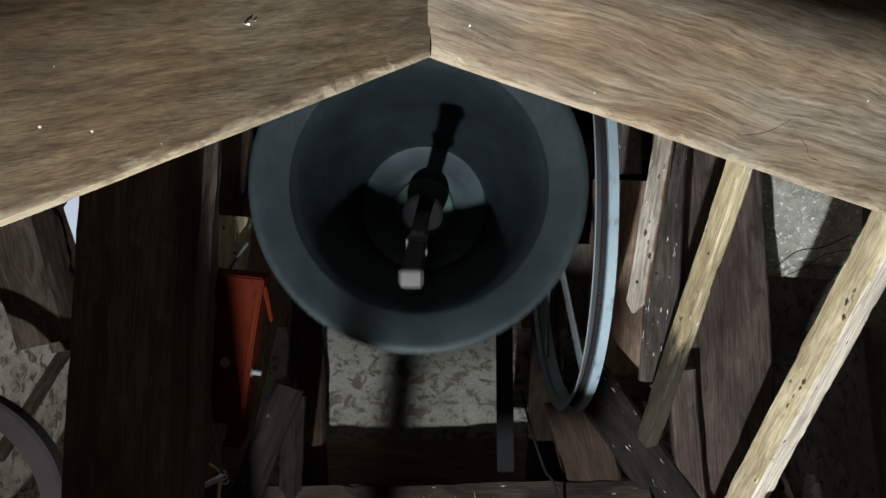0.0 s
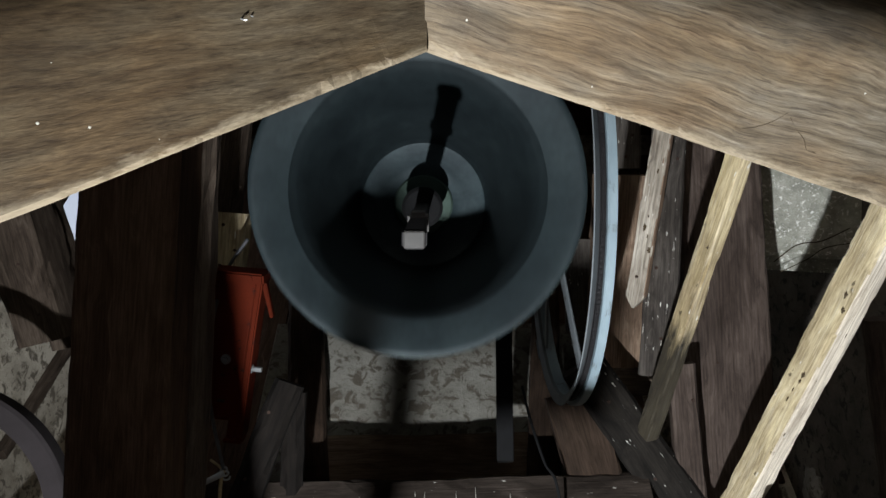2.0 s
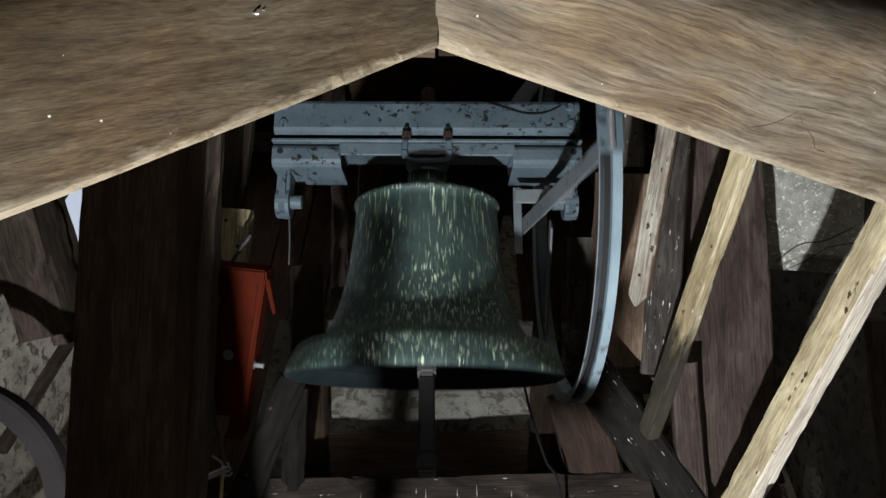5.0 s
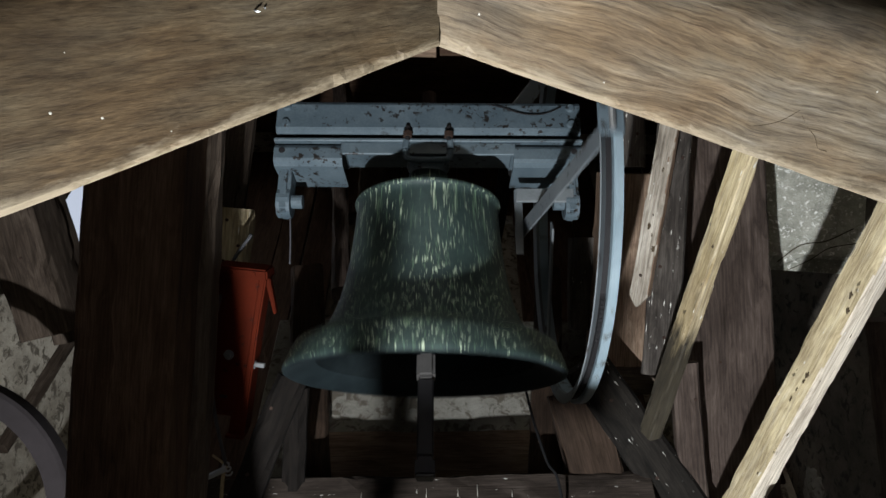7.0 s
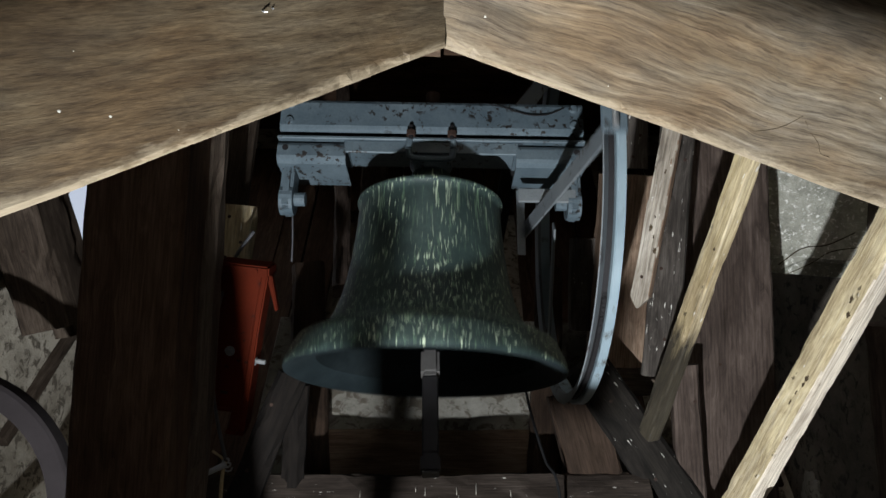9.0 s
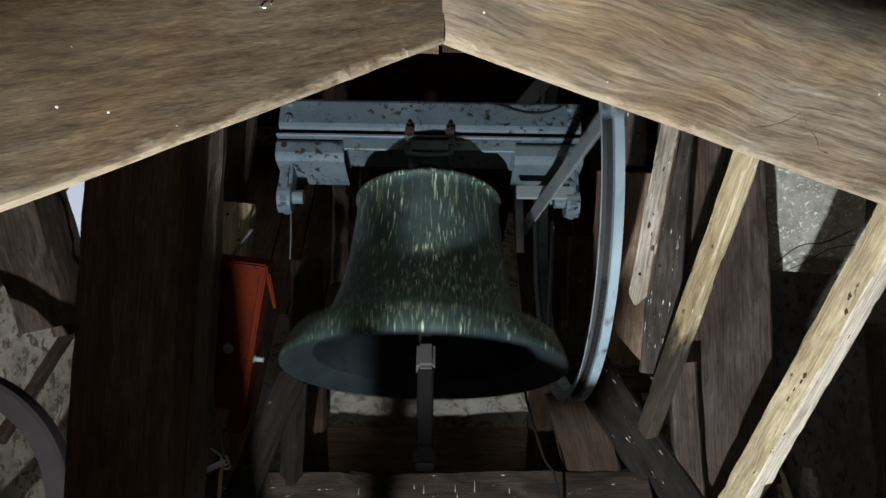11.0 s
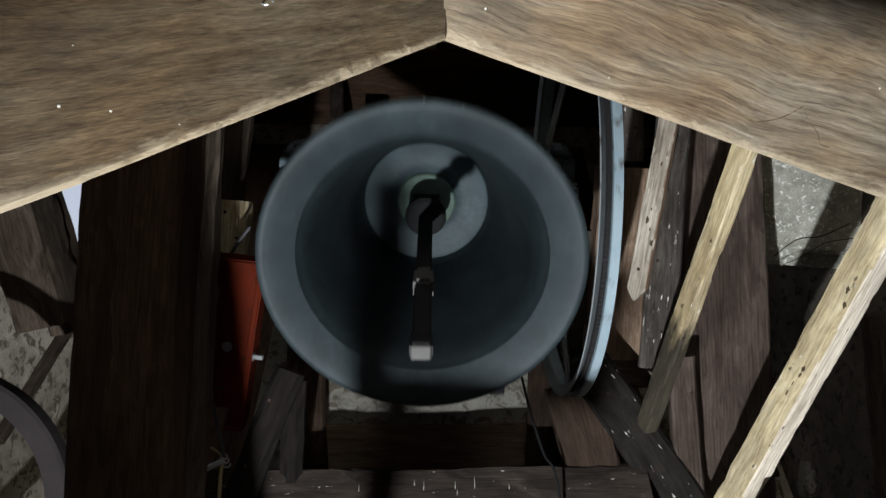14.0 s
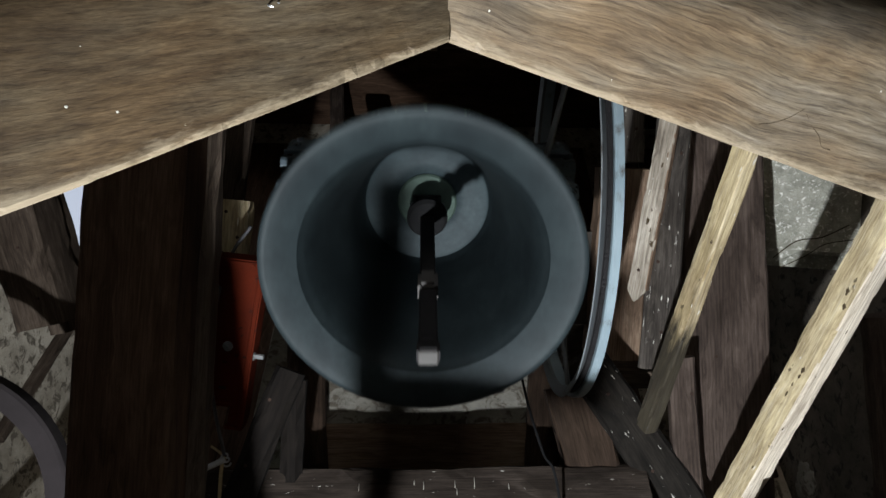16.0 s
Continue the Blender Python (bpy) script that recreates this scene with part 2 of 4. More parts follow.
KNOT = plain("torn_knot_wood", (0.060, 0.042, 0.024), 0.9, 0, 0.6, 160)
CHALK = plain("paint_drop", (0.42, 0.40, 0.35), 0.7, 0, 0.1)
OAK = beam_oak("oak", ((0.044, 0.031, 0.018), (0.060, 0.045, 0.027), (0.078, 0.060, 0.038)), 30, 200, 0.022, 0.30, -0.158, 9.0)
OAKLONG = beam_oak("oak_long_grain", ((0.082, 0.064, 0.043), (0.115, 0.093, 0.066), (0.158, 0.132, 0.099)), 13, 210, 0.060, 0.5, -0.155, -4.0)
OLD = wood("old_timber", (0.038, 0.024, 0.015), (0.072, 0.047, 0.030), (0.115, 0.080, 0.054), 0.85, stain=0.7)
DARK = wood("dark_timber", (0.036, 0.019, 0.011), (0.068, 0.038, 0.023), (0.105, 0.062, 0.039), 0.85, stain=0.6, sat=0.9)
# the next two are dark timber's browns lowered to stand for shade
SHADED = wood("sooty_timber", (0.003, 0.002, 0.0013), (0.0065, 0.0042, 0.003), (0.012, 0.008, 0.0055), 0.9, stain=0.6)
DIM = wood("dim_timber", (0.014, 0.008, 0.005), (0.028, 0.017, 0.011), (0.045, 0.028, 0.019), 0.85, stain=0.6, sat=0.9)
SPECK = wood("splashed_timber", (0.022, 0.017, 0.014), (0.054, 0.044, 0.037), (0.100, 0.084, 0.071), 0.9, fleck=0.6, stain=0.8)
# splashed timber's browns lowered to stand for the shade on one brace
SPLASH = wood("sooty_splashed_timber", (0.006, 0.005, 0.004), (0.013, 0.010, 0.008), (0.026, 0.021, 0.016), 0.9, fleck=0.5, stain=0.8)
YELLOWED = dict(rough=0.8, fleck=0.45, stain=0.8, knots=0.92, rings=0.35, ring_scale=24.0, bend=4.0, sat=0.86, waves=2.0, depth=0.7, fine=(9, 140, 140), dust=0.2)
PALE = wood("yellowed_batten", (0.26, 0.20, 0.11), (0.48, 0.395, 0.23), (0.68, 0.585, 0.38), **YELLOWED)
SAWN = wood("fresh_sawn_face", (0.42, 0.34, 0.245), (0.66, 0.565, 0.435), (0.80, 0.71, 0.575), 0.8, fleck=0.3, stain=0.6, knots=0.5, rings=0.3, ring_scale=26.0, bend=3.0)
TARRED = wood("tarred_batten", (0.20, 0.15, 0.075), (0.37, 0.295, 0.155), (0.54, 0.445, 0.265), tar=0.16, **YELLOWED)
TARREDSAWN = wood("tarred_sawn_face", (0.25, 0.19, 0.10), (0.45, 0.365, 0.21), (0.62, 0.525, 0.33), tar=0.16, **YELLOWED)
GREYBOARD = wood("grey_board", (0.16, 0.13, 0.10), (0.32, 0.275, 0.215), (0.46, 0.41, 0.34), 0.85, fleck=0.35, stain=0.9, knots=1.0, rings=0.4, ring_scale=18.0, bend=4.0)
BROWN = wood("brown_plank", (0.036, 0.022, 0.016), (0.070, 0.045, 0.034), (0.112, 0.076, 0.060), 0.75, stain=0.7, grain=0.6, rings=0.25, ring_scale=24.0, bend=4.0)
ORANGE = wood("orange_timber", (0.13, 0.070, 0.036), (0.215, 0.125, 0.068), (0.29, 0.185, 0.11), 0.8, stain=0.4)
SILL = wood("sill_timber", (0.020, 0.013, 0.009), (0.038, 0.026, 0.019), (0.060, 0.043, 0.033), 0.8, fleck=0.2, stain=0.4)
STEEL = metal_paint("grey_blue_paint", (0.056, 0.079, 0.096), (0.014, 0.012, 0.011), (0.098, 0.127, 0.146), 0.62, 0.5, 1.6)
RIMPAINT = metal_paint("pale_blue_paint", (0.15, 0.20, 0.23), (0.05, 0.045, 0.04), (0.22, 0.275, 0.305), 0.3, 0.5)
GREYSTEEL = metal_paint("dull_grey_paint", (0.095, 0.108, 0.118), (0.035, 0.028, 0.024), (0.145, 0.158, 0.165), 0.35, 0.55)
RED = metal_paint("red_lead_paint", (0.042, 0.0052, 0.0013), (0.014, 0.004, 0.003), (0.062, 0.0075, 0.0018), 0.25, 0.75, gloss=0.06)
RUST = plain("rusty_iron", (0.034, 0.020, 0.015), 0.85, 0.1)
TAR = plain("tarred_iron", (0.0055, 0.0055, 0.006), 0.95)
IRON = plain("black_iron", (0.014, 0.013, 0.014), 0.75, 0.1)
WORN = plain("worn_iron", (0.060, 0.057, 0.055), 0.7, 0.0, 0.3)
ZINC = plain("zinc_bolt", (0.35, 0.36, 0.37), 0.4, 0.7)
BELL = bronze("bell_bronze", True)
VERDIGRIS = plain("verdigris", (0.045, 0.068, 0.056), 0.7, 0.1)
# one bronze in three tones: waist as shaded, lip and crown as lit
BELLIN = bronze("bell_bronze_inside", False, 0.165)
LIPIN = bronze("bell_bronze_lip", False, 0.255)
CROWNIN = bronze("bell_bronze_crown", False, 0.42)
LIME = plaster("limewash", (0.25, 0.24, 0.21), (0.13, 0.12, 0.10), (0.085, 0.072, 0.055), 0.6, 1.0)
RUBBLE = plaster("rubble_wall", (0.50, 0.45, 0.37), (0.22, 0.19, 0.145), (0.12, 0.10, 0.075), 0.45, 1.1)
GREYWALL = plaster("grey_plaster", (0.46, 0.45, 0.39), (0.25, 0.25, 0.205), (0.86, 0.85, 0.80), 0.02, 3.2)
# brown rubble taken darker to deepen the shade on the east wall
SHADEWALL = plaster("sooty_wall", (0.13, 0.112, 0.088), (0.045, 0.038, 0.030), (0.020, 0.017, 0.014), 0.3, 0.9)
DUSTY = plain("dusty_rim", (0.022, 0.018, 0.019), 0.9, 0, 0.4, 12)
ROPE = plain("hemp", (0.36, 0.28, 0.16), 0.9, 0, 0.4, 90)
CABLE = plain("grey_cable", (0.05, 0.05, 0.055), 0.6)


# ---- mesh helpers ----
def part(name, bm, material, parent=None, label="", m=None, smooth=False):
    me = bpy.data.meshes.new(name)
    bm.normal_update()
    bm.to_mesh(me)
    bm.free()
    me.materials.append(material)
    if smooth:
        me.polygons.foreach_set("use_smooth", [True] * len(me.polygons))
    ob = new(name, me)
    if parent is not None:
        ob.parent = parent
    if m is not None:
        ob.matrix_basis = m
    if label:
        ob["label"] = label
    return ob


def box(sx, sy, sz, bevel=0.004, at=(0, 0, 0), bm=None, segments=1):
    bm2 = bmesh.new()
    bmesh.ops.create_cube(bm2, size=1.0, matrix=Matrix.Translation(at) @ Matrix.Diagonal((sx, sy, sz, 1)))
    if bevel:
        bmesh.ops.bevel(bm2, geom=bm2.edges[:], offset=bevel, segments=segments, affect="EDGES", clamp_overlap=True)
    return join(bm, bm2)


def join(bm, other):
    if bm is None:
        return other
    me = bpy.data.meshes.new("tmp")
    other.to_mesh(me)
    other.free()
    bm.from_mesh(me)
    bpy.data.meshes.remove(me)
    return bm


def rod(p, q, r, n=12, bm=None, r2=None):
    p, q = Vector(p), Vector(q)
    bm2 = bmesh.new()
    d = q - p
    m = Matrix.Translation((p + q) / 2) @ d.to_track_quat("Z", "Y").to_matrix().to_4x4()
    bmesh.ops.create_cone(bm2, cap_ends=True, segments=n, radius1=r, radius2=r if r2 is None else r2, depth=d.length, matrix=m)
    return join(bm, bm2)


def lathe(profile, n=96, bm=None):
    """A body of revolution round z from rows of (radius, z); radius 0 closes it."""
    bm2 = bmesh.new()
    rings = []
    for r, z in profile:
        if r < 1e-6:
            rings.append([bm2.verts.new((0, 0, z))])
        else:
            rings.append([bm2.verts.new((r * math.cos(2 * math.pi * i / n), r * math.sin(2 * math.pi * i / n), z)) for i in range(n)])
    for a, b in zip(rings, rings[1:]):
        for i in range(n):
            j = (i + 1) % n
            if len(a) == 1 and len(b) > 1:
                bm2.faces.new((a[0], b[j], b[i]))
            elif len(b) == 1 and len(a) > 1:
                bm2.faces.new((a[i], a[j], b[0]))
            elif len(a) > 1:
                bm2.faces.new((a[i], a[j], b[j], b[i]))
    bmesh.ops.recalc_face_normals(bm2, faces=bm2.faces[:])
    return join(bm, bm2)


def smooth_curve(points, steps=8):
    """Catmull-Rom points through the given ones."""
    pts = [Vector(p) for p in points]
    pts = [2 * pts[0] - pts[1]] + pts + [2 * pts[-1] - pts[-2]]
    out = []
    for i in range(1, len(pts) - 2):
        a, b, c, d = pts[i - 1:i + 3]
        for k in range(steps):
            t = k / steps
            out.append(0.5 * (2 * b + (c - a) * t + (2 * a - 5 * b + 4 * c - d) * t * t + (3 * b - 3 * c + d - a) * t ** 3))
    return out + [pts[-2]]


def tube(points, r, n=8, bm=None, steps=8):
    pts = smooth_curve(points, steps)
    bm2 = bmesh.new()
    rings = []
    for i, p in enumerate(pts):
        d = (pts[min(i + 1, len(pts) - 1)] - pts[max(i - 1, 0)]).normalized()
        q = d.to_track_quat("Z", "Y")
        rings.append([bm2.verts.new(p + q @ Vector((r * math.cos(2 * math.pi * k / n), r * math.sin(2 * math.pi * k / n), 0))) for k in range(n)])
    for a, b in zip(rings, rings[1:]):
        for k in range(n):
            bm2.faces.new((a[k], a[(k + 1) % n], b[(k + 1) % n], b[k]))
    bm2.faces.new(rings[0][::-1]), bm2.faces.new(rings[-1])
    return join(bm, bm2)


def timber_mesh(length, w, h, rough=0.006, chamfer=0.01, seed=0, cut=0.0, wane=0.0, steps=60, chips=7.0):
    """A hewn timber along x, centred; w across y, h across z; uneven faces and worn arrises. cut: rake of the ends."""
    bm = bmesh.new()
    nx = max(6, min(steps, int(length / (0.05 if steps == 60 else 0.008))))
    ring = []
    k = 5
    cy, cz = w / 2 - chamfer, h / 2 - chamfer
    def side(a, b):
        return [(a[0] + (b[0] - a[0]) * i / k, a[1] + (b[1] - a[1]) * i / k) for i in range(k + 1)]
    outline = side((-cy, -h / 2), (cy, -h / 2)) + side((w / 2, -cz), (w / 2, cz)) + side((cy, h / 2), (-cy, h / 2)) + side((-w / 2, cz), (-w / 2, -cz))
    for i in range(nx + 1):
        x = -length / 2 + length * i / nx
        vs = []
        for j, (y, z) in enumerate(outline):
            p = Vector((x * 2.0, y * 9, z * 9)) + Vector((seed * 3.7, seed * 1.3, 0))
            n1 = noise.noise(p) * rough
            n2 = noise.noise(Vector((x * 9, y * 30, z * 30 + seed * 5))) * rough * 0.5
            corner = j % (k + 1) in (0, k)
            bite = max(0.0, noise.fractal(Vector((x * chips + seed * 9, (j // (k + 1)) * 3.0, 1.7)), 0.8, 2.2, 3)) * (rough * 1.6 + wane) if corner else 0.0
            f = 1 - (bite / max(w, h)) * 2
            xx = x + (cut * z if i in (0, nx) else 0)
            vs.append(bm.verts.new((xx, y * f + (n1 + n2) * (1 if abs(y) > cy * 0.98 else 0) * (1 if y > 0 else -1), z * f + (n1 + n2) * (1 if abs(z) > cz * 0.98 else 0) * (1 if z > 0 else -1))))
        ring.append(vs)
    m = len(outline)
    for a, b in zip(ring, ring[1:]):
        for j in range(m):
            bm.faces.new((a[j], b[j], b[(j + 1) % m], a[(j + 1) % m]))
    bm.faces.new(ring[0]), bm.faces.new(ring[-1][::-1])
    bmesh.ops.recalc_face_normals(bm, faces=bm.faces[:])
    return bm


def along(p, q, toward=(0, 0, 1)):
    """The pose at the middle of p to q with x along it and z as near as can be to toward."""
    p, q = Vector(p), Vector(q)
    x = (q - p).normalized()
    z = Vector(toward) - x * x.dot(Vector(toward))
    z.normalize()
    y = z.cross(x)
    m = Matrix((x, y, z)).transposed().to_4x4()
    return Matrix.Translation((p + q) / 2) @ m


SEED = [0]


def timber(name, p, q, w, h, material, label, category="timber", toward=(0, -0.68, -0.73), rough=0.006, chamfer=0.01, group="", cut=0.0, wane=0.0, kind="", steps=60, chips=7.0):
    """A timber from p to q, h thick along toward and w wide across it."""
    SEED[0] += 1
    ob = part(name, timber_mesh((Vector(q) - Vector(p)).length, w, h, rough, chamfer, SEED[0], cut, wane, steps, chips), material, m=along(p, q, toward))
    return tagged(ob, label, category, group, kind)


VIEW = (0, -0.682, -0.731)

# ---- the tower room ----
def slab(name, sx, sy, sz, at, material, label):
    return tagged(part(name, box(sx, sy, sz, 0), material, m=Matrix.Translation(at)), label, "", "", "structure")


slab("floor", 4.6, 6.4, 0.2, (0, 0.9, -0.1), OLD, "worn grey wooden floor of the tower room")
slab("wall_east", 0.4, 6.4, 6.6, (2.05, 0.9, 3.2), SHADEWALL, "brown rubble wall toned dark for shade, with flaking whitewash")
# gap in the west wall, its bright sky standing in for white boards
WY0, WY1, WZ0, WZ1 = 2.45, 3.75, 3.95, 5.60
for name, y0, y1, z0, z1 in (("wall_west", -2.3, WY0, -0.1, 6.5), ("wall_west_far", WY1, 4.1, -0.1, 6.5), ("wall_west_low", WY0, WY1, -0.1, WZ0), ("wall_west_high", WY0, WY1, WZ1, 6.5)):
    slab(name, 0.4, y1 - y0, z1 - z0, (-2.25, (y0 + y1) / 2, (z0 + z1) / 2), RUBBLE, "rough rubble wall with patchy limewash")
# unseen gap left in the south wall to let in fill light
for name, x0, x1, z0, z1 in (("wall_south", -2.3, -0.75, -0.1, 6.5), ("wall_south_far", 0.75, 2.3, -0.1, 6.5), ("wall_south_low", -0.75, 0.75, -0.1, 1.8), ("wall_south_high", -0.75, 0.75, 4.1, 6.5)):
    slab(name, x1 - x0, 0.4, z1 - z0, ((x0 + x1) / 2, -2.3, (z0 + z1) / 2), RUBBLE, "rough rubble wall with an unseen gap added for fill light")
slab("wall_north", 4.6, 0.3, 6.6, (0, 3.65, 3.2), RUBBLE, "dark rubble wall behind the bell")
tagged(part("ceiling", box(4.6, 6.4, 0.15, 0), DARK, m=Matrix.Translation((0, 0.9, 6.5))), "dark boarded ceiling", "", "", "structure")

patch = bmesh.new()
bmesh.ops.create_icosphere(patch, subdivisions=3, radius=1.0)
for v in patch.verts:
    k = 1 + 0.55 * noise.noise(Vector((0, v.co.y * 2.2, v.co.z * 2.2)))
    v.co = Vector((v.co.x * 0.025, v.co.y * 0.10 * k, v.co.z * 0.09 * k))
east_wall = [o for o in bpy.data.objects if o.name == "wall_east"][0]
part("plaster_patch", patch, LIME, east_wall, "ragged patch of pale plaster", m=east_wall.matrix_basis.inverted() @ Matrix.Translation((1.85, 3.31, 3.01)))

# ---- the two near timbers ----
def mitred_beam(p, q, keep):
    """One of the two near beams, cut off upright at the joint."""
    ob = timber("mitred_beam", p, q, 0.335, 0.036, OAK if keep < 0 else OAKLONG, "weathered oak beam with a worn lower edge, mitred at the joint", "beam", (0, -0.40, -0.9165), 0.0022, 0.006, "mitred beams", wane=0.012, steps=170, chips=16.0)
    inv = ob.matrix_basis.inverted()
    bm = bmesh.new()
    bm.from_mesh(ob.data)
    cut = bmesh.ops.bisect_plane(bm, geom=bm.verts[:] + bm.edges[:] + bm.faces[:], dist=1e-5, plane_co=inv @ Vector((JOINT - keep * 0.0012, 0, 1.9)), plane_no=inv.to_3x3() @ Vector((-keep, 0, 0)), clear_outer=True)
    bmesh.ops.holes_fill(bm, edges=[e for e in cut["geom_cut"] if isinstance(e, bmesh.types.BMEdge)], sides=0)
    bm.to_mesh(ob.data)
    bm.free()
    return ob


JOINT = -0.0147
west_beam = mitred_beam((-0.525, 0.280, 1.708), (0.022, 0.276, 2.156), -1)
east_beam = mitred_beam((-0.071, 0.235, 2.082), (0.942, 0.652, 2.156), 1)


def speck(beam, at, r, material, name, flat=0.3):
    bm = bmesh.new()
    bmesh.ops.create_icosphere(bm, subdivisions=2, radius=r)
    for v in bm.verts:
        v.co *= 1 + 0.35 * noise.noise(v.co * 300 + Vector(at) * 40)
        v.co.z *= flat
    local = beam.matrix_basis.inverted() @ Vector(at)
    part(name, bm, material, beam, m=Matrix.Translation(local))


for at, r in (((-0.328, 0.372, 1.774), 0.0013), ((-0.215, 0.385, 1.857), 0.0010), ((-0.364, 0.356, 1.757), 0.0015), ((-0.352, 0.316, 1.795), 0.0006), ((-0.276, 0.400, 1.795), 0.0006)):
    speck(west_beam, at, r, CHALK, "paint_spot")
for at, r in (((0.035, 0.387, 2.032), 0.0015), ((0.202, 0.481, 2.035), 0.0011), ((0.266, 0.415, 2.073), 0.0011), ((0.613, 0.534, 2.106), 0.0014)):
    speck(east_beam, at, r, CHALK, "paint_spot")
part("wire_loop", tube([Vector((-0.199, 0.327, 1.912)) + Vector((0.006 * math.cos(k), 0, 0.006 * math.sin(k))) for k in (0.3, 1.2, 2.2, 3.2, 4.2, 5.0)], 0.0009, 6), ZINC, west_beam, "tiny bent wire staple", m=west_beam.matrix_basis.inverted())

# ---- the frame, east side ----
def two_faced(ob, other):
    """The batten's sawn east face is paler than its old yellowed one."""
    ob.data.materials.append(other)
    for f in ob.data.polygons:
        f.material_index = 1 if f.normal.z > 0.5 else 0


BATTENS = [timber("batten", (1.266, 0.909, 2.745), (0.898, 2.614, 2.249), 0.072, 0.096, PALE, "pale sawn batten with dark knots and white splashes", "batten", (0.263, -0.217, -0.940), 0.003, 0.004, "battens", wane=0.004, steps=110, chips=9.0)]
two_faced(BATTENS[0], SAWN)
BATTENS.append(timber("batten", (0.834, 0.951, 2.843), (0.701, 2.129, 2.564), 0.050, 0.062, TARRED, "pale sawn batten with knots, blackened at its foot", "batten", (0.403, -0.167, -0.900), 0.003, 0.004, "battens", wane=0.004, steps=110, chips=9.0))
two_faced(BATTENS[1], TARREDSAWN)
board = timber("board", (0.735, 1.100, 3.247), (0.674, 1.850, 2.899), 0.066, 0.034, GREYBOARD, "grey weathered board with knots and a broken, pointed end", "board", (-0.62, -0.45, -0.64), 0.004, 0.003, wane=0.006, steps=110, chips=14.0)
board.data.materials.append(ORANGE)
bm = bmesh.new()
bm.from_mesh(board.data)
for f in bm.faces:
    f.material_index = 1 if abs(f.normal.y) > 0.7 else 0
for no, co in (((0.55, 0.83, 0), (0.395, 0.016, 0)), ((0.62, -0.78, 0), (0.405, -0.012, 0))):
    cut = bmesh.ops.bisect_plane(bm, geom=bm.verts[:] + bm.edges[:] + bm.faces[:], dist=1e-5, plane_co=co, plane_no=no, clear_outer=True)
    bmesh.ops.holes_fill(bm, edges=[e for e in cut["geom_cut"] if isinstance(e, bmesh.types.BMEdge)], sides=0)
bm.to_mesh(board.data)
bm.free()
timber("plank", (1.076, 1.415, 3.777), (1.105, 2.720, 2.365), 0.34, 0.06, BROWN, "broad smooth brown plank behind the battens", "plank", VIEW, 0.005, 0.01)
timber("plank", (0.794, 1.315, 3.358), (0.752, 2.038, 2.745), 0.12, 0.04, SPECK, "dark plank splashed with white bird droppings", "plank", VIEW, 0.005, 0.01)
timber("plank", (0.725, 1.439, 3.687), (0.725, 1.675, 3.467), 0.10, 0.06, SPECK, "dark plank end splashed with white bird droppings", "plank", VIEW, 0.005, 0.01)
timber("brace", (0.515, 2.112, 2.854), (0.967, 2.553, 2.375), 0.17, 0.10, SPLASH, "brace darkened for shade, splashed with white bird droppings", "brace", VIEW, 0.01, 0.015)
timber("beam", (0.723, 1.721, 3.492), (0.708, 2.345, 3.050), 0.23, 0.2, ORANGE, "orange-brown hewn beam behind the bell wheel", "beam", VIEW, 0.01, 0.03)
timber("beam", (0.607, 2.010, 3.428), (0.607, 2.287, 3.169), 0.17, 0.15, SPECK, "rough grey beam end crusted with white droppings", "beam", VIEW, 0.016, 0.02)
timber("post", (1.604, 1.952, 2.935), (1.840, 3.499, 1.492), 0.14, 0.14, BROWN, "round brown post beside the plastered wall", "post", VIEW, 0.01, 0.04)
timber("plank", (0.865, 2.072, 2.823), (0.920, 2.553, 2.375), 0.10, 0.05, BROWN, "narrow brown plank at the foot of the batten", "plank", VIEW, 0.004, 0.008)
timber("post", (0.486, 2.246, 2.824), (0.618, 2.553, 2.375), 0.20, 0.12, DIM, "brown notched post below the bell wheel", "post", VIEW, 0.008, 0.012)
timber("beam", (0.632, 2.358, 2.966), (0.999, 2.358, 2.966), 0.11, 0.11, OLD, "short dark beam between the braces", "beam", VIEW, 0.008, 0.012)

# slab tilted to the lamp, its rounded foot standing for the shadow's edge
lit_slab = part("plaster_splay", box(1.15, 0.72, 0.20, 0.085, segments=5), GREYWALL, m=along((1.325, 2.008, 3.771), (2.197, 2.046, 3.736), (-0.35, -0.6, -0.72)))
tagged(lit_slab, "grey plaster slab added as the lit wall patch, with flaking whitewash and cracks", "", "", "structure")
# unseen beam that keeps the lamp off the lower east wall
timber("trimmer_beam", (1.02, 2.0, 2.06), (1.02, 3.5, 2.06), 0.2, 0.26, OLD, "unseen beam added to shade the lower plastered wall", "beam", (0, 0, 1), 0.008, 0.012)

def blemish(ob, name, at, normal, size, material, label=""):
    """A shallow torn spot of size (along, across) lying on a face of ob."""
    bm = bmesh.new()
    bmesh.ops.create_icosphere(bm, subdivisions=3, radius=1.0)
    a, b = size
    for v in bm.verts:
        k = 1 + 0.9 * noise.noise(Vector((v.co.x * 2.1, v.co.y * 2.1, at[0] * 90)))
        v.co = Vector((v.co.x * a * k, v.co.y * b * k, v.co.z * 0.0016))
    grain = ob.matrix_basis.to_3x3() @ Vector((1, 0, 0))
    p = Vector(at)
    part(name, bm, material, ob, label, m=ob.matrix_basis.inverted() @ Matrix.Translation(p) @ along(-grain, grain, normal))


def fissure(ob, points, r, label=""):
    part("crack", tube(points, r, 5, None, 4), KNOT, ob, label, m=ob.matrix_basis.inverted())


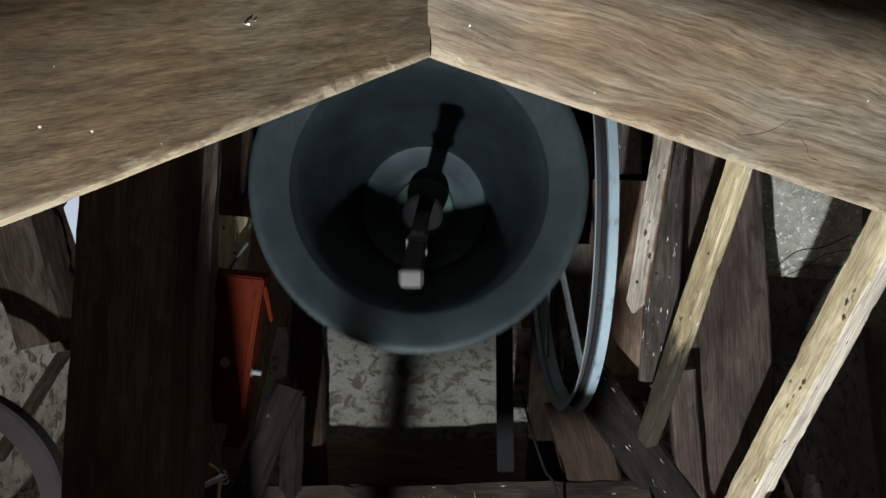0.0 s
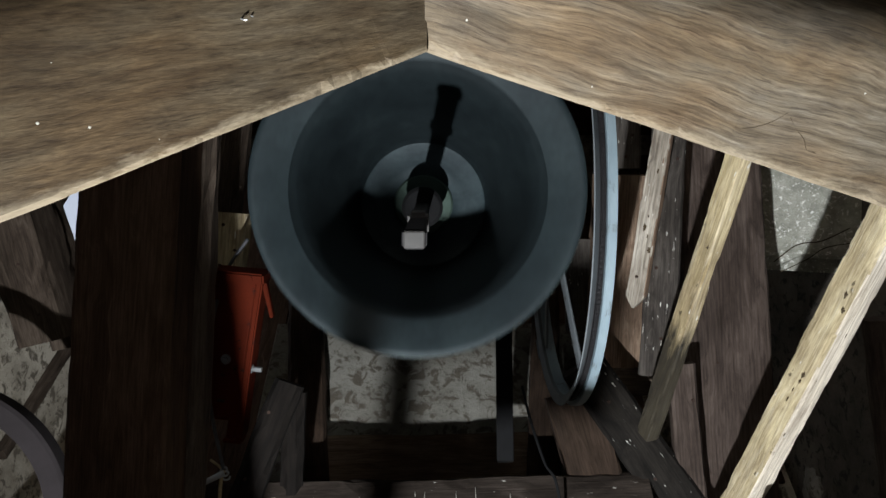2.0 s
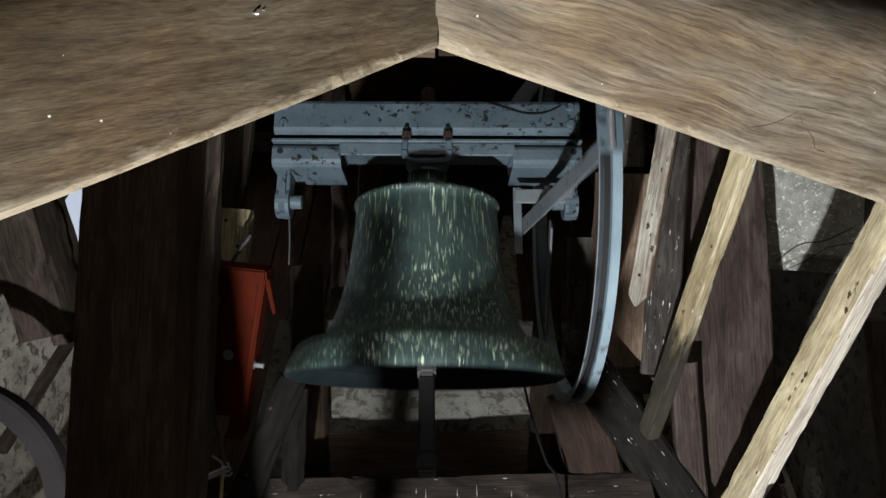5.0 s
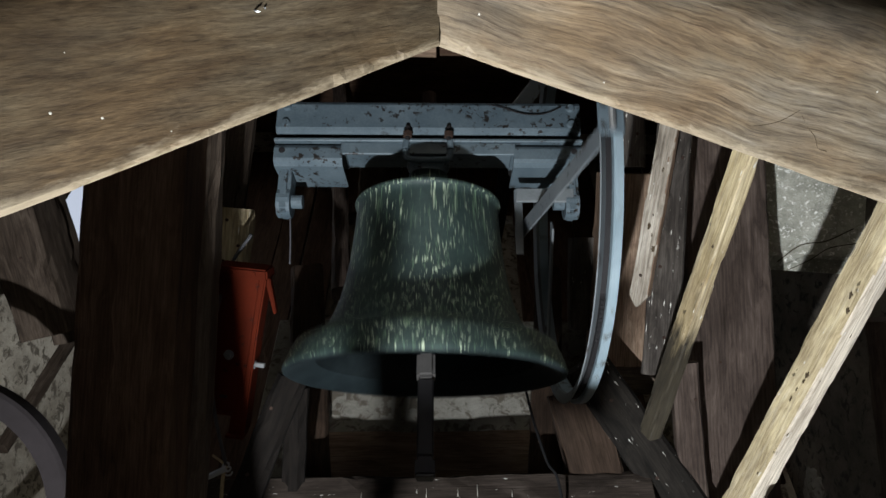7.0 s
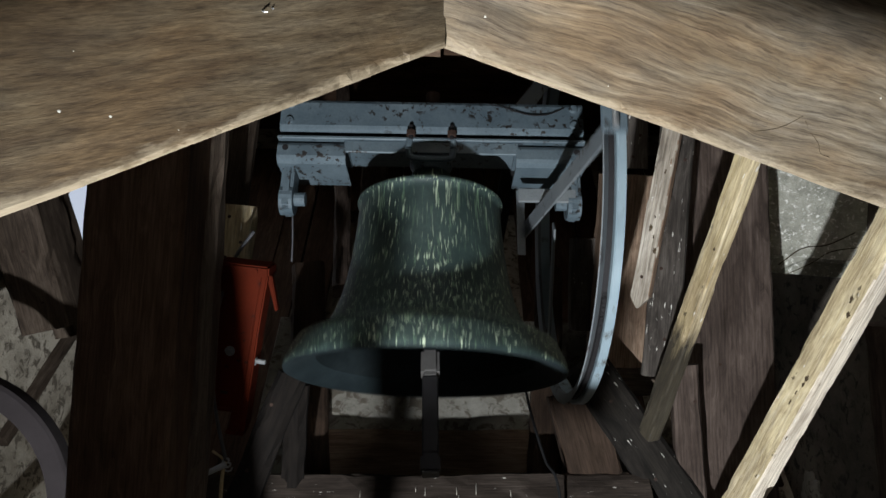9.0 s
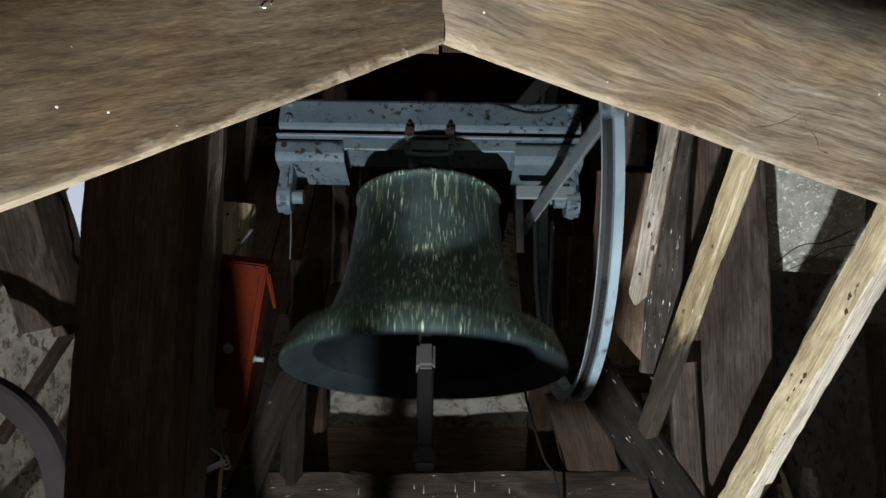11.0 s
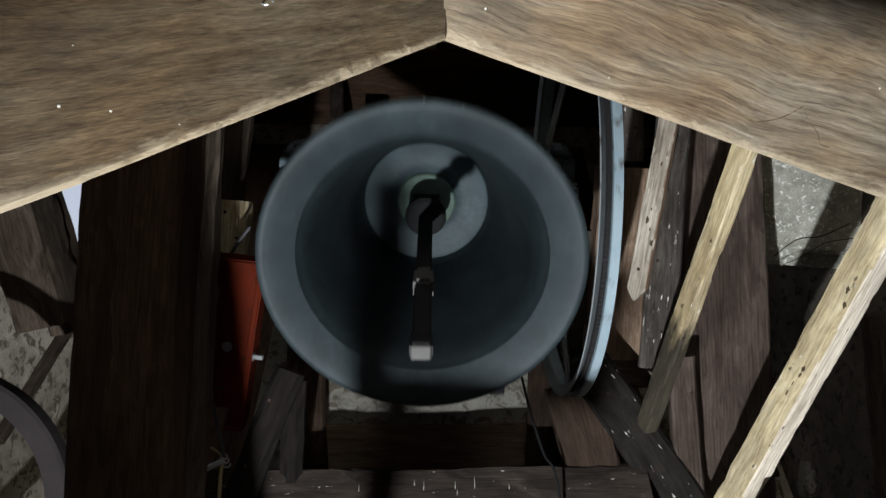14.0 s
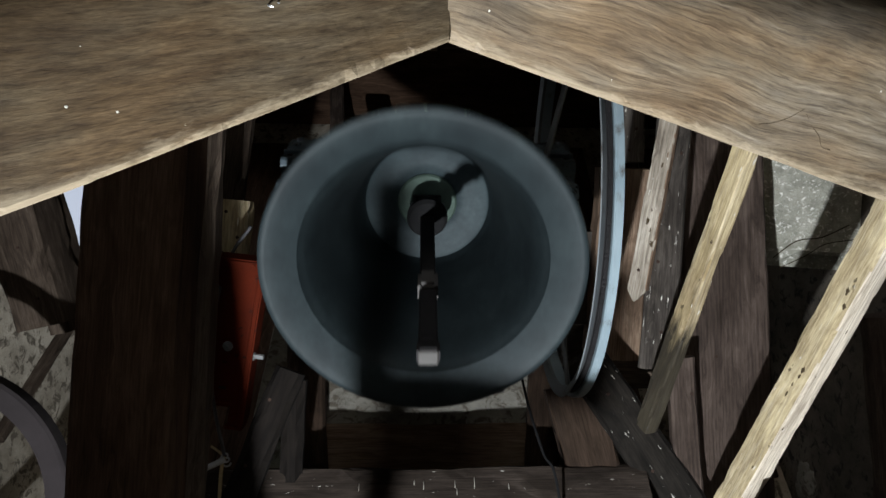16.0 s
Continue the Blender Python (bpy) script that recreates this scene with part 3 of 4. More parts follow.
fissure(east_beam, [(0.428, 0.560, 2.055), (0.450, 0.560, 2.060), (0.471, 0.556, 2.0655), (0.495, 0.546, 2.0745)], 0.0003, "dark drying crack")
fissure(east_beam, [(0.500, 0.553, 2.0735), (0.512, 0.570, 2.0705), (0.528, 0.586, 2.0675), (0.537, 0.603, 2.0645), (0.552, 0.609, 2.0645)], 0.0005)
fissure(lit_slab, [(1.47, 2.199, 3.487), (1.57, 2.140, 3.533), (1.68, 2.128, 3.545), (1.80, 2.082, 3.579)], 0.0025, "thin dark crack")
fissure(lit_slab, [(1.50, 2.235, 3.459), (1.62, 2.190, 3.495), (1.70, 2.150, 3.526), (1.86, 2.130, 3.543)], 0.0020)
batten_long, batten_short = BATTENS
for at, size in (((1.062, 1.702, 2.490), (0.016, 0.008)), ((1.056, 1.722, 2.482), (0.012, 0.006)), ((1.045, 1.755, 2.478), (0.010, 0.003)), ((1.036, 1.790, 2.468), (0.016, 0.003)), ((1.115, 1.477, 2.541), (0.014, 0.010)), ((1.110, 1.500, 2.545), (0.009, 0.006)), ((1.120, 1.440, 2.566), (0.018, 0.008)), ((0.988, 2.056, 2.374), (0.010, 0.004))):
    blemish(batten_long, "torn_knot", at, (-0.93, -0.27, -0.25), tuple(0.6 * k for k in size), KNOT, "dark torn knot")
for at, size in (((1.139, 1.551, 2.512), (0.010, 0.004)), ((1.037, 1.885, 2.407), (0.012, 0.003)), ((1.090, 1.700, 2.466), (0.008, 0.0025))):
    blemish(batten_long, "torn_knot", at, (0.25, -0.19, -0.95), tuple(0.6 * k for k in size), KNOT)
for at, size in (((0.767, 1.397, 2.714), (0.010, 0.006)), ((0.752, 1.560, 2.675), (0.008, 0.003)), ((0.738, 1.700, 2.640), (0.007, 0.004))):
    blemish(batten_short, "torn_knot", at, (-0.89, -0.19, -0.40), tuple(0.6 * k for k in size), KNOT)
for at, size in (((0.681, 1.579, 3.011), (0.016, 0.008)), ((0.698, 1.640, 2.965), (0.020, 0.010)), ((0.690, 1.600, 2.990), (0.010, 0.004)), ((0.707, 1.402, 3.088), (0.014, 0.005)), ((0.690, 1.720, 2.935), (0.010, 0.004)), ((0.706, 1.470, 3.055), (0.012, 0.003))):
    blemish(board, "torn_knot", at, (-0.57, -0.38, -0.72), tuple(0.6 * k for k in size), KNOT, "dark torn knot")

# ---- the frame, west side ----
timber("post", (-0.815, 1.028, 2.976), (-0.998, 3.512, 0.660), 0.27, 0.22, DARK, "thick dark brown post of the bell frame", "post", VIEW, 0.006, 0.012)
timber("post", (-0.707, 1.089, 3.083), (-0.871, 3.649, 0.696), 0.11, 0.12, OLD, "rough dark post with torn bark edges", "post", VIEW, 0.012, 0.02)
timber("brace", (-2.044, 1.886, 3.953), (-1.826, 2.600, 3.397), 0.23, 0.30, OLD, "brown hewn brace in front of the rubble wall", "brace", VIEW, 0.01, 0.02)
timber("brace", (-1.966, 2.042, 3.945), (-1.791, 2.708, 3.460), 0.10, 0.3, OLD, "short grey-brown board beside the brace", "brace", VIEW, 0.008, 0.01)
timber("brace", (-0.531, 2.039, 2.717), (-0.718, 2.356, 2.284), 0.10, 0.10, SHADED, "rough brace below the red bracket, darkened for shade", "brace", VIEW, 0.012, 0.02)
timber("post", (-0.542, 2.147, 2.753), (-0.532, 2.504, 2.352), 0.09, 0.08, SHADED, "splintered post darkened for shade, splashed with white droppings", "post", VIEW, 0.012, 0.02)
timber("block", (-0.764, 1.670, 3.198), (-0.780, 1.832, 3.047), 0.13, 0.08, PALE, "yellowish wooden block behind the post", "block", VIEW, 0.008, 0.012)
timber("post", (-0.769, 1.461, 3.598), (-0.834, 1.842, 3.242), 0.10, 0.10, OLD, "dark crooked post behind the bell frame", "post", VIEW, 0.012, 0.02)
timber("batten", (-2.030, 3.030, 3.789), (-2.030, 2.915, 2.963), 0.05, 0.06, OLD, "thin grey batten leaning on the rubble wall", "batten", VIEW, 0.004, 0.006)
# unseen beam placed between the lamp and the west post
timber("sill_beam", (-0.563, -1.9, 1.15), (-0.563, 3.5, 1.15), 0.22, 0.2, OLD, "unseen dark beam added to shade the west post", "beam", (0, 0, 1), 0.008, 0.012)
# unseen beam placed to block the lamp's low rays to the east
timber("sill_beam", (0.52, 1.0, 1.20), (0.52, 3.45, 1.20), 0.16, 0.40, OLD, "unseen dark beam added to shade the wall behind the battens", "beam", (0, 0, 1), 0.008, 0.012)
# unseen batten near the lamp for the upright shadow band on the bell
timber("ledge", (-0.283, 1.075, 0.98), (-0.283, 3.5, 0.98), 0.044, 0.03, OLD, "unseen thin batten added to cast the dark band on the bell", "batten", (0, 0, 1), 0.003, 0.004)

# unseen bar over the lamp that shades the lip and the wheel's foot
timber("transom", (-0.305, 1.262, 0.97), (-0.045, 1.262, 0.97), 0.125, 0.06, OLD, "unseen bar added to shade the bell's lip and the wheel's foot", "beam", (0, 0, 1), 0.004, 0.006)
# unseen board that takes the lamp off the near beams' top corners
timber("joist", (-2.04, -0.040, 1.02), (1.84, 1.163, 1.02), 0.20, 0.07, OLD, "unseen board added to shade the top corners of the near beams", "beam", (0, 0, 1), 0.004, 0.006)

# ---- the back ----
timber("sill_beam", (-0.964, 2.455, 2.391), (0.743, 2.455, 2.432), 0.25, 0.20, SILL, "reddish brown sill beam with white runs", "beam", (0, -1, 0), 0.008, 0.012)
tagged(part("plaster_panel", box(1.6, 0.10, 1.28, 0.004), LIME, m=Matrix.Translation((0.0, 2.67, 2.86))), "stained whitewashed plaster on the back wall", "", "", "structure")
# timber added to turn the sill's shadow on the plaster brown
timber("tie_beam", (-0.62, 2.60, 2.735), (0.50, 2.60, 2.75), 0.24, 0.05, ORANGE, "brown timber added where the sill's shade crosses the foot of the plaster", "beam", (0, -1, 0), 0.008, 0.012)
timber("post", (-0.706, 2.580, 3.801), (-0.520, 2.560, 2.625), 0.16, 0.08, DIM, "brown post before the back wall, darkened for shade", "post", (0, -1, 0), 0.01, 0.015)
timber("post", (0.524, 2.580, 3.801), (0.392, 2.560, 2.625), 0.13, 0.08, DIM, "brown post before the back wall, darkened for shade", "post", (0, -1, 0), 0.01, 0.015)
timber("post", (-0.873, 2.900, 6.490), (-0.579, 2.900, 3.945), 0.10, 0.10, BROWN, "brown post behind the headstock", "post", (0, -1, 0), 0.01, 0.015)
timber("block", (-0.508, 2.850, 5.359), (-0.455, 2.850, 4.649), 0.17, 0.10, OLD, "grey-brown timber end behind the headstock", "timber", (0, -1, 0), 0.01, 0.012)
timber("tie_beam", (-0.860, 1.026, 3.319), (-0.034, 1.034, 3.312), 0.15, 0.08, ORANGE, "light brown tie beam under the roof", "beam", VIEW, 0.008, 0.012)
timber("tie_beam", (-0.022, 1.050, 3.335), (0.60, 1.060, 3.325), 0.13, 0.08, DARK, "dark brown tie beam under the roof", "beam", VIEW, 0.008, 0.012)
timber("tie_beam", (-0.066, 2.570, 5.947), (1.304, 2.570, 5.947), 0.13, 0.14, DARK, "dark tie beam under the roof", "beam", (0, -1, 0), 0.008, 0.012)
back_boards = tagged(new("back_boarding"), "dark brown vertical boarding on the back wall", "", "", "structure")
board_mesh = [timber_mesh(2.9, 0.19 + 0.02 * k, 0.03, 0.004, 0.004, 40 + k) for k in range(3)]
board_mesh = [part("plank_pattern", m, DARK) for m in board_mesh]
meshes = [o.data for o in board_mesh]
for o in board_mesh:
    bpy.data.objects.remove(o)
for i in range(17):
    x = -1.72 + i * 0.212
    low = 2.6 if (x < -0.75 or x > 0.55) else 4.75
    if i == 14:
        continue
    ob = new("plank", meshes[i % 3])
    ob.parent = back_boards
    ob.matrix_basis = Matrix.Translation((x, 3.42, low + 1.45)) @ along((0, 0, 0), (0, 0, 1), (0, -1, 0))

# ---- the bell ----
PIVOT = (-0.063, 1.579, 3.127)
bell = tagged(new("church_bell"), "green bronze church bell with pale streaks on a steel headstock", "bell")
bell.matrix_world = Matrix.Translation(PIVOT)
OUTER = [(0.448, -0.605), (0.450, -0.597), (0.447, -0.585), (0.438, -0.560), (0.427, -0.535), (0.417, -0.515), (0.410, -0.508), (0.402, -0.507), (0.396, -0.500), (0.384, -0.498), (0.376, -0.492), (0.364, -0.491), (0.352, -0.483), (0.342, -0.482), (0.330, -0.470),
         (0.306, -0.425), (0.286, -0.370), (0.270, -0.300), (0.258, -0.225), (0.250, -0.150), (0.245, -0.095), (0.243, -0.060), (0.243, -0.034), (0.249, -0.030), (0.2505, -0.024), (0.249, -0.018), (0.243, -0.015),
         (0.236, -0.016), (0.200, -0.004), (0.150, 0.014), (0.112, 0.026), (0.110, 0.034), (0.107, 0.037), (0.085, 0.039), (0.083, 0.052), (0.080, 0.055), (0.070, 0.057), (0.068, 0.10), (0, 0.10)]
LIP = [(0.448, -0.605), (0.440, -0.609), (0.428, -0.606), (0.405, -0.595), (0.378, -0.581), (0.350, -0.564)]
INNER = [(0.350, -0.564), (0.345, -0.556), (0.338, -0.548), (0.326, -0.530), (0.310, -0.480), (0.288, -0.400), (0.266, -0.320), (0.246, -0.240), (0.232, -0.165), (0.222, -0.100), (0.216, -0.080), (0.208, -0.066)]
CROWN = [(0.208, -0.066), (0.200, -0.062), (0.14, -0.058), (0.098, -0.057), (0.092, -0.048), (0, -0.046)]
part("bell_body", lathe(OUTER, 128), BELL, bell, "green bronze with pale streaks", smooth=True)
part("bell_lip", lathe(LIP, 128), LIPIN, bell, "blue-grey bronze lip, toned paler as lit", smooth=True)
part("bell_inside", lathe(INNER, 128), BELLIN, bell, "smooth grey-green bronze, toned dark for shade", smooth=True)
part("crown_inside", lathe(CROWN, 128), CROWNIN, bell, "grey-green bronze, toned paler as lit", smooth=True)

# steel headstock: a channel above, an angle below, end blocks, straps and bolts
def channel(length, width, height, web, lip):
    """A steel channel along x, open to the back, its web towards -y, with rounded heels."""
    rows = [(-width / 2, -height / 2 + 0.022), (-width / 2, height / 2 - 0.022), (-width / 2 + 0.006, height / 2 - 0.010), (-width / 2 + 0.022, height / 2), (width / 2, height / 2), (width / 2, height / 2 - lip),
            (-width / 2 + web + 0.016, height / 2 - lip), (-width / 2 + web, height / 2 - lip - 0.014), (-width / 2 + web, -height / 2 + lip + 0.014), (-width / 2 + web + 0.016, -height / 2 + lip), (width / 2, -height / 2 + lip), (width / 2, -height / 2),
            (-width / 2 + 0.022, -height / 2), (-width / 2 + 0.006, -height / 2 + 0.010)]
    bm = bmesh.new()
    a = [bm.verts.new((-length / 2, y, z)) for y, z in rows]
    b = [bm.verts.new((length / 2, y, z)) for y, z in rows]
    for i in range(len(rows)):
        j = (i + 1) % len(rows)
        bm.faces.new((a[i], a[j], b[j], b[i]))
    bm.faces.new(a[::-1]), bm.faces.new(b)
    bmesh.ops.recalc_face_normals(bm, faces=bm.faces[:])
    return bm


headstock = part("headstock", channel(1.05, 0.10, 0.132, 0.012, 0.012), STEEL, bell, "grey-blue painted steel channel, chipped and rusty", m=pose(0, -0.055, 0.280))
part("back_channel", channel(1.05, 0.10, 0.132, 0.012, 0.012), STEEL, bell, m=pose(0, 0.055, 0.280, 0, 0, 180))
# black filler for the shade in the open gap under the channel
part("gap_strip", box(1.03, 0.16, 0.014, 0.002, (0, 0, 0.205)), IRON, bell, "black strip standing for the shaded gap between channel and plate")
part("lower_plate", box(1.06, 0.21, 0.012, 0.003, (0, 0, 0.190)), STEEL, bell)
part("plate_edge", box(0.60, 0.012, 0.045, 0.003, (0, -0.088, 0.162)), STEEL, bell)
for sx in (-1, 1):
    blk = part("end_block", channel(0.235, 0.19, 0.082, 0.012, 0.010), STEEL, bell, m=pose(sx * 0.41, 0, 0.142))
    part("bolt_hole", rod((sx * 0.09, -0.093, 0.01), (sx * 0.09, -0.0965, 0.01), 0.011), IRON, blk, "dark bolt hole")
    for z in (0.252, 0.315):
        part("rivet", rod((sx * 0.492, -0.104, z), (sx * 0.492, -0.113, z), 0.017, 14, None, 0.012), STEEL, bell)
    cheek = box(0.045, 0.10, 0.17, 0.012, (sx * 0.495, 0, 0.035), segments=2)
    cheek = rod((sx * 0.472, 0, -0.005), (sx * 0.518, 0, -0.005), 0.052, 20, cheek)
    hanger = part("gudgeon_hanger", cheek, STEEL, bell)
    part("gudgeon_pin", rod((sx * 0.435, 0, 0), (sx * 0.472, 0, 0), 0.024, 14), STEEL, hanger, "bare steel gudgeon pin")
for sx in (-0.07, 0.07):
    part("stud", rod((sx, -0.112, 0.185), (sx, -0.112, 0.236), 0.008, 10), IRON, bell)
    part("nut", rod((sx, -0.112, 0.196), (sx, -0.112, 0.214), 0.017, 6), RUST, bell)
part("strap", tube([(-0.075, -0.10, 0.19), (-0.075, -0.10, 0.14), (-0.055, -0.10, 0.117), (0.055, -0.10, 0.117), (0.075, -0.10, 0.14), (0.075, -0.10, 0.19)], 0.012, 8), STEEL, bell, "bent grey steel strap")
part("crown_block", lathe([(0, 0.19), (0.075, 0.19), (0.075, 0.13), (0.060, 0.11), (0.060, 0.09), (0, 0.09)], 24), STEEL, bell)
part("top_bolt", rod((0, 0, 0.345), (0, 0, 0.43), 0.026, 14, rod((0, 0, 0.345), (0, 0, 0.375), 0.046, 6)), RUST, bell, "rusty bolt and nut")

part("loose_wire", tube([(0.20, -0.108, 0.330), (0.26, -0.110, 0.312), (0.33, -0.111, 0.288), (0.40, -0.110, 0.290), (0.46, -0.108, 0.318)], 0.0022, 6), IRON, bell, "thin dark wire drooping on the channel")

# wheel
RW, XW = 0.68, 0.48
wheel = part("wheel", lathe([(RW - 0.034, -0.008), (RW - 0.030, -0.008), (RW - 0.030, 0.006), (RW - 0.004, 0.006), (RW, 0.010), (RW, 0.030), (RW - 0.034, 0.030), (RW - 0.034, -0.008)], 160), RIMPAINT, bell, "pale blue painted grooved wheel rim", m=pose(XW, 0, 0, 0, 90, 0))
part("groove", lathe([(RW - 0.029, -0.0095), (RW - 0.0275, -0.0095), (RW - 0.0275, 0.0055), (RW - 0.029, 0.0055)], 160), IRON, wheel, "black lining of the wheel groove")
part("inner_flange", lathe([(RW - 0.034, -0.020), (RW - 0.002, -0.030), (RW, -0.027), (RW - 0.030, -0.0082), (RW - 0.034, -0.0082), (RW - 0.034, -0.020)], 160), GREYSTEEL, wheel, "dull grey flange of the wheel rim")
chain = bmesh.new()
for i in range(284):
    a = 360 * i / 284 - 180
    if -45 < a < 100 or a < -103:
        m = Matrix.Rotation(radians(a), 4, "Z") @ Matrix.Translation((RW - 0.021, 0, -0.002))
        bmesh.ops.create_cube(chain, size=1.0, matrix=m @ Matrix.Diagonal((0.012, 0.0095, 0.0125, 1)))
part("drive_chain", chain, IRON, wheel, "oily black roller chain in the groove")["kind"] = "stuff"
for a, x0 in ((35, 0.44), (325, 0.44)):
    c, s = math.cos(radians(a)), math.sin(radians(a))
    p, q = Vector((x0, 0.09 * c, 0.09 * s)), Vector((XW - 0.005, 0.64 * c, 0.64 * s))
    part("spoke", box((q - p).length, 0.05, 0.008, 0.002), GREYSTEEL, bell, "flat grey steel spoke", m=along(p, q, (1, 0, 0)))
for a in (-0.06, 0.12, 2.5):
    clamp = box(0.068, 0.115, 0.010, 0.003)
    part("rim_clamp", clamp, STEEL, bell, "bolted joint plate on the rim", m=Matrix.Translation((XW, -math.cos(a) * (RW + 0.004), math.sin(a) * (RW + 0.004))) @ along((-1, 0, 0), (1, 0, 0), (0, -math.cos(a), math.sin(a))))
    part("clamp_bolt", rod((0, -0.05, 0.006), (0, 0.05, 0.006), 0.009, 8), ZINC, bell, "", m=Matrix.Translation((XW, -math.cos(a) * (RW + 0.012), math.sin(a) * (RW + 0.012))) @ along((-1, 0, 0), (1, 0, 0), (0, -math.cos(a), math.sin(a))))
for p, q in (((0.30, 0.02, 0.35), (0.475, 0.10, 0.63)), ((0.335, 0.16, -0.05), (0.478, -0.63, -0.06))):
    p, q = Vector(p), Vector(q)
    part("stay", box((q - p).length, 0.06, 0.008, 0.002), GREYSTEEL, bell, "flat grey steel stay", m=along(p, q, (0.6, -0.8, 0)))
part("hub_plate", box(0.20, 0.012, 0.05, 0.003, (0.40, -0.045, 0.01)), GREYSTEEL, bell)
part("hanging_plate", box(0.030, 0.008, 0.25, 0.002, (0.325, 0.10, -0.03)), GREYSTEEL, bell)
lever_p, lever_q = Vector((0.29, 0.10, 0.20)), Vector((0.294, 0.930, 0.168))
part("lever", box((lever_q - lever_p).length, 0.062, 0.014, 0.003), TAR, bell, "dark flat iron lever", m=along(lever_p, lever_q, (0, 0, 1)))

# clapper, hung inside the crown
clapper = new("clapper")
clapper.parent, clapper.location = bell, (0, 0, -0.07)
clapper["label"] = "dark iron clapper with pale worn faces"
part("crown_boss", lathe([(0.100, -0.050), (0.100, -0.062), (0.094, -0.068), (0, -0.070)], 48), VERDIGRIS, bell, "green-grey boss inside the crown", smooth=False)
hinge = part("hinge", box(0.094, 0.060, 0.010, 0.002, (0, 0, -0.076)), IRON, bell, "black iron hinge plate")
for sx in (-0.042, 0.042):
    part("hinge_cheek", box(0.010, 0.055, 0.075, 0.003, (sx, 0, -0.105)), IRON, hinge)
part("hinge_pin", rod((-0.058, 0, -0.100), (0.058, 0, -0.100), 0.011, 12), GREYSTEEL, hinge, "grey hinge pin")
part("clapper_head", box(0.066, 0.050, 0.10, 0.008, (0, 0, -0.055)), IRON, clapper, "black forged clapper head")
part("collar", lathe([(0, -0.100), (0.058, -0.102), (0.066, -0.112), (0.066, -0.128), (0.056, -0.140), (0, -0.142)], 28), TAR, clapper, "black round collar")
part("shaft", box(0.044, 0.030, 0.42, 0.005, (0, 0, -0.33)), IRON, clapper)
part("striker", box(0.054, 0.060, 0.085, 0.010, (0, 0, -0.575), segments=2), WORN, clapper, "pale worn striking block")
part("tail", box(0.046, 0.034, 0.235, 0.005, (0, 0, -0.735)), IRON, clapper)
part("tail_tip", box(0.054, 0.044, 0.055, 0.008, (0, 0, -0.88), segments=2), IRON, clapper)
part("worn_end", box(0.046, 0.037, 0.008, 0.003, (0, 0, -0.9055)), WORN, clapper, "pale worn end face")

# ---- smaller things ----
def red_bracket():
    ob = tagged(new("red_bracket"), "red-painted steel bracket bolted to the bell frame", "bracket")
    m = along((-0.645, 1.632, 2.850), (-0.711, 2.152, 2.502), VIEW)
    ob.matrix_world = m
    def plate(outline, z0, z1, bevel=0.003):
        b2 = bmesh.new()
        a = [b2.verts.new((x, y, z0)) for x, y in outline]
        b = [b2.verts.new((x, y, z1)) for x, y in outline]
        for i in range(len(a)):
            b2.faces.new((a[i], a[(i + 1) % len(a)], b[(i + 1) % len(a)], b[i]))
        b2.faces.new(a[::-1]), b2.faces.new(b)
        bmesh.ops.recalc_face_normals(b2, faces=b2.faces[:])
        bmesh.ops.bevel(b2, geom=b2.edges[:], offset=bevel, segments=2, affect="EDGES")
        return b2

    part("web", plate([(-0.300, -0.098), (-0.304, 0.048), (0.262, 0.006), (0.265, -0.024), (0.187, -0.018), (0.187, -0.074)], -0.006, 0.006), RED, ob)
    part("flange", plate([(-0.304, 0.050), (-0.306, 0.070), (-0.12, 0.054), (0.260, 0.030), (0.262, 0.008)], -0.075, 0.014, 0.005), RED, ob)
    part("flange", plate([(-0.300, -0.104), (-0.300, -0.094), (0.187, -0.068), (0.187, -0.078)], -0.07, 0.012), RED, ob)
    part("cap", plate([(-0.318, -0.10), (-0.320, 0.070), (-0.284, 0.074), (-0.282, -0.10)], -0.08, 0.022, 0.006), RED, ob)
    part("arm", plate([(-0.290, 0.058), (-0.290, 0.076), (-0.175, 0.106), (-0.170, 0.096)], -0.03, -0.002), RED, ob)
    part("foot", plate([(0.254, -0.030), (0.254, 0.032), (0.266, 0.032), (0.266, -0.030)], -0.05, 0.020), RED, ob)
    part("foot", plate([(0.176, -0.078), (0.176, -0.012), (0.187, -0.012), (0.187, -0.078)], -0.04, 0.018), RED, ob)
    part("slot", plate([(0.120, -0.060), (0.120, -0.035), (0.130, -0.035), (0.130, -0.060)], 0.0055, 0.0075, 0.0005), IRON, ob, "dark slot in the web")
    for x, y in ((-0.300, -0.045), (-0.302, 0.030)):
        part("rivet", rod((x, y, 0.020), (x, y, 0.026), 0.007, 10), RED, ob)
    part("bolt", rod((-0.021, -0.038, 0.0), (-0.021, -0.038, 0.024), 0.011, 6, rod((-0.021, -0.038, 0), (-0.021, -0.038, 0.012), 0.017, 16)), GREYSTEEL, ob, "zinc bolt head")
    part("bolt", rod((0.009, 0.030, -0.01), (0.009, 0.078, -0.01), 0.009, 8, rod((0.009, 0.036, -0.01), (0.009, 0.048, -0.01), 0.015, 6)), ZINC, ob, "zinc bolt end")
    return ob


red_bracket()


def cable(name, points, r, material, label):
    return tagged(part(name, tube(points, r, 8), material, smooth=True), label, name.replace("_", " "))


cable("cable", [(-0.652, 1.605, 2.985), (-0.718, 1.677, 2.918), (-0.738, 1.727, 2.735), (-0.756, 1.846, 2.623), (-0.738, 1.966, 2.512), (-0.703, 2.080, 2.405)], 0.006, CABLE, "thin grey cable hanging beside the red bracket")
spike = tagged(new("wire_spike"), "bright steel spike wound with wire ends", "spike")
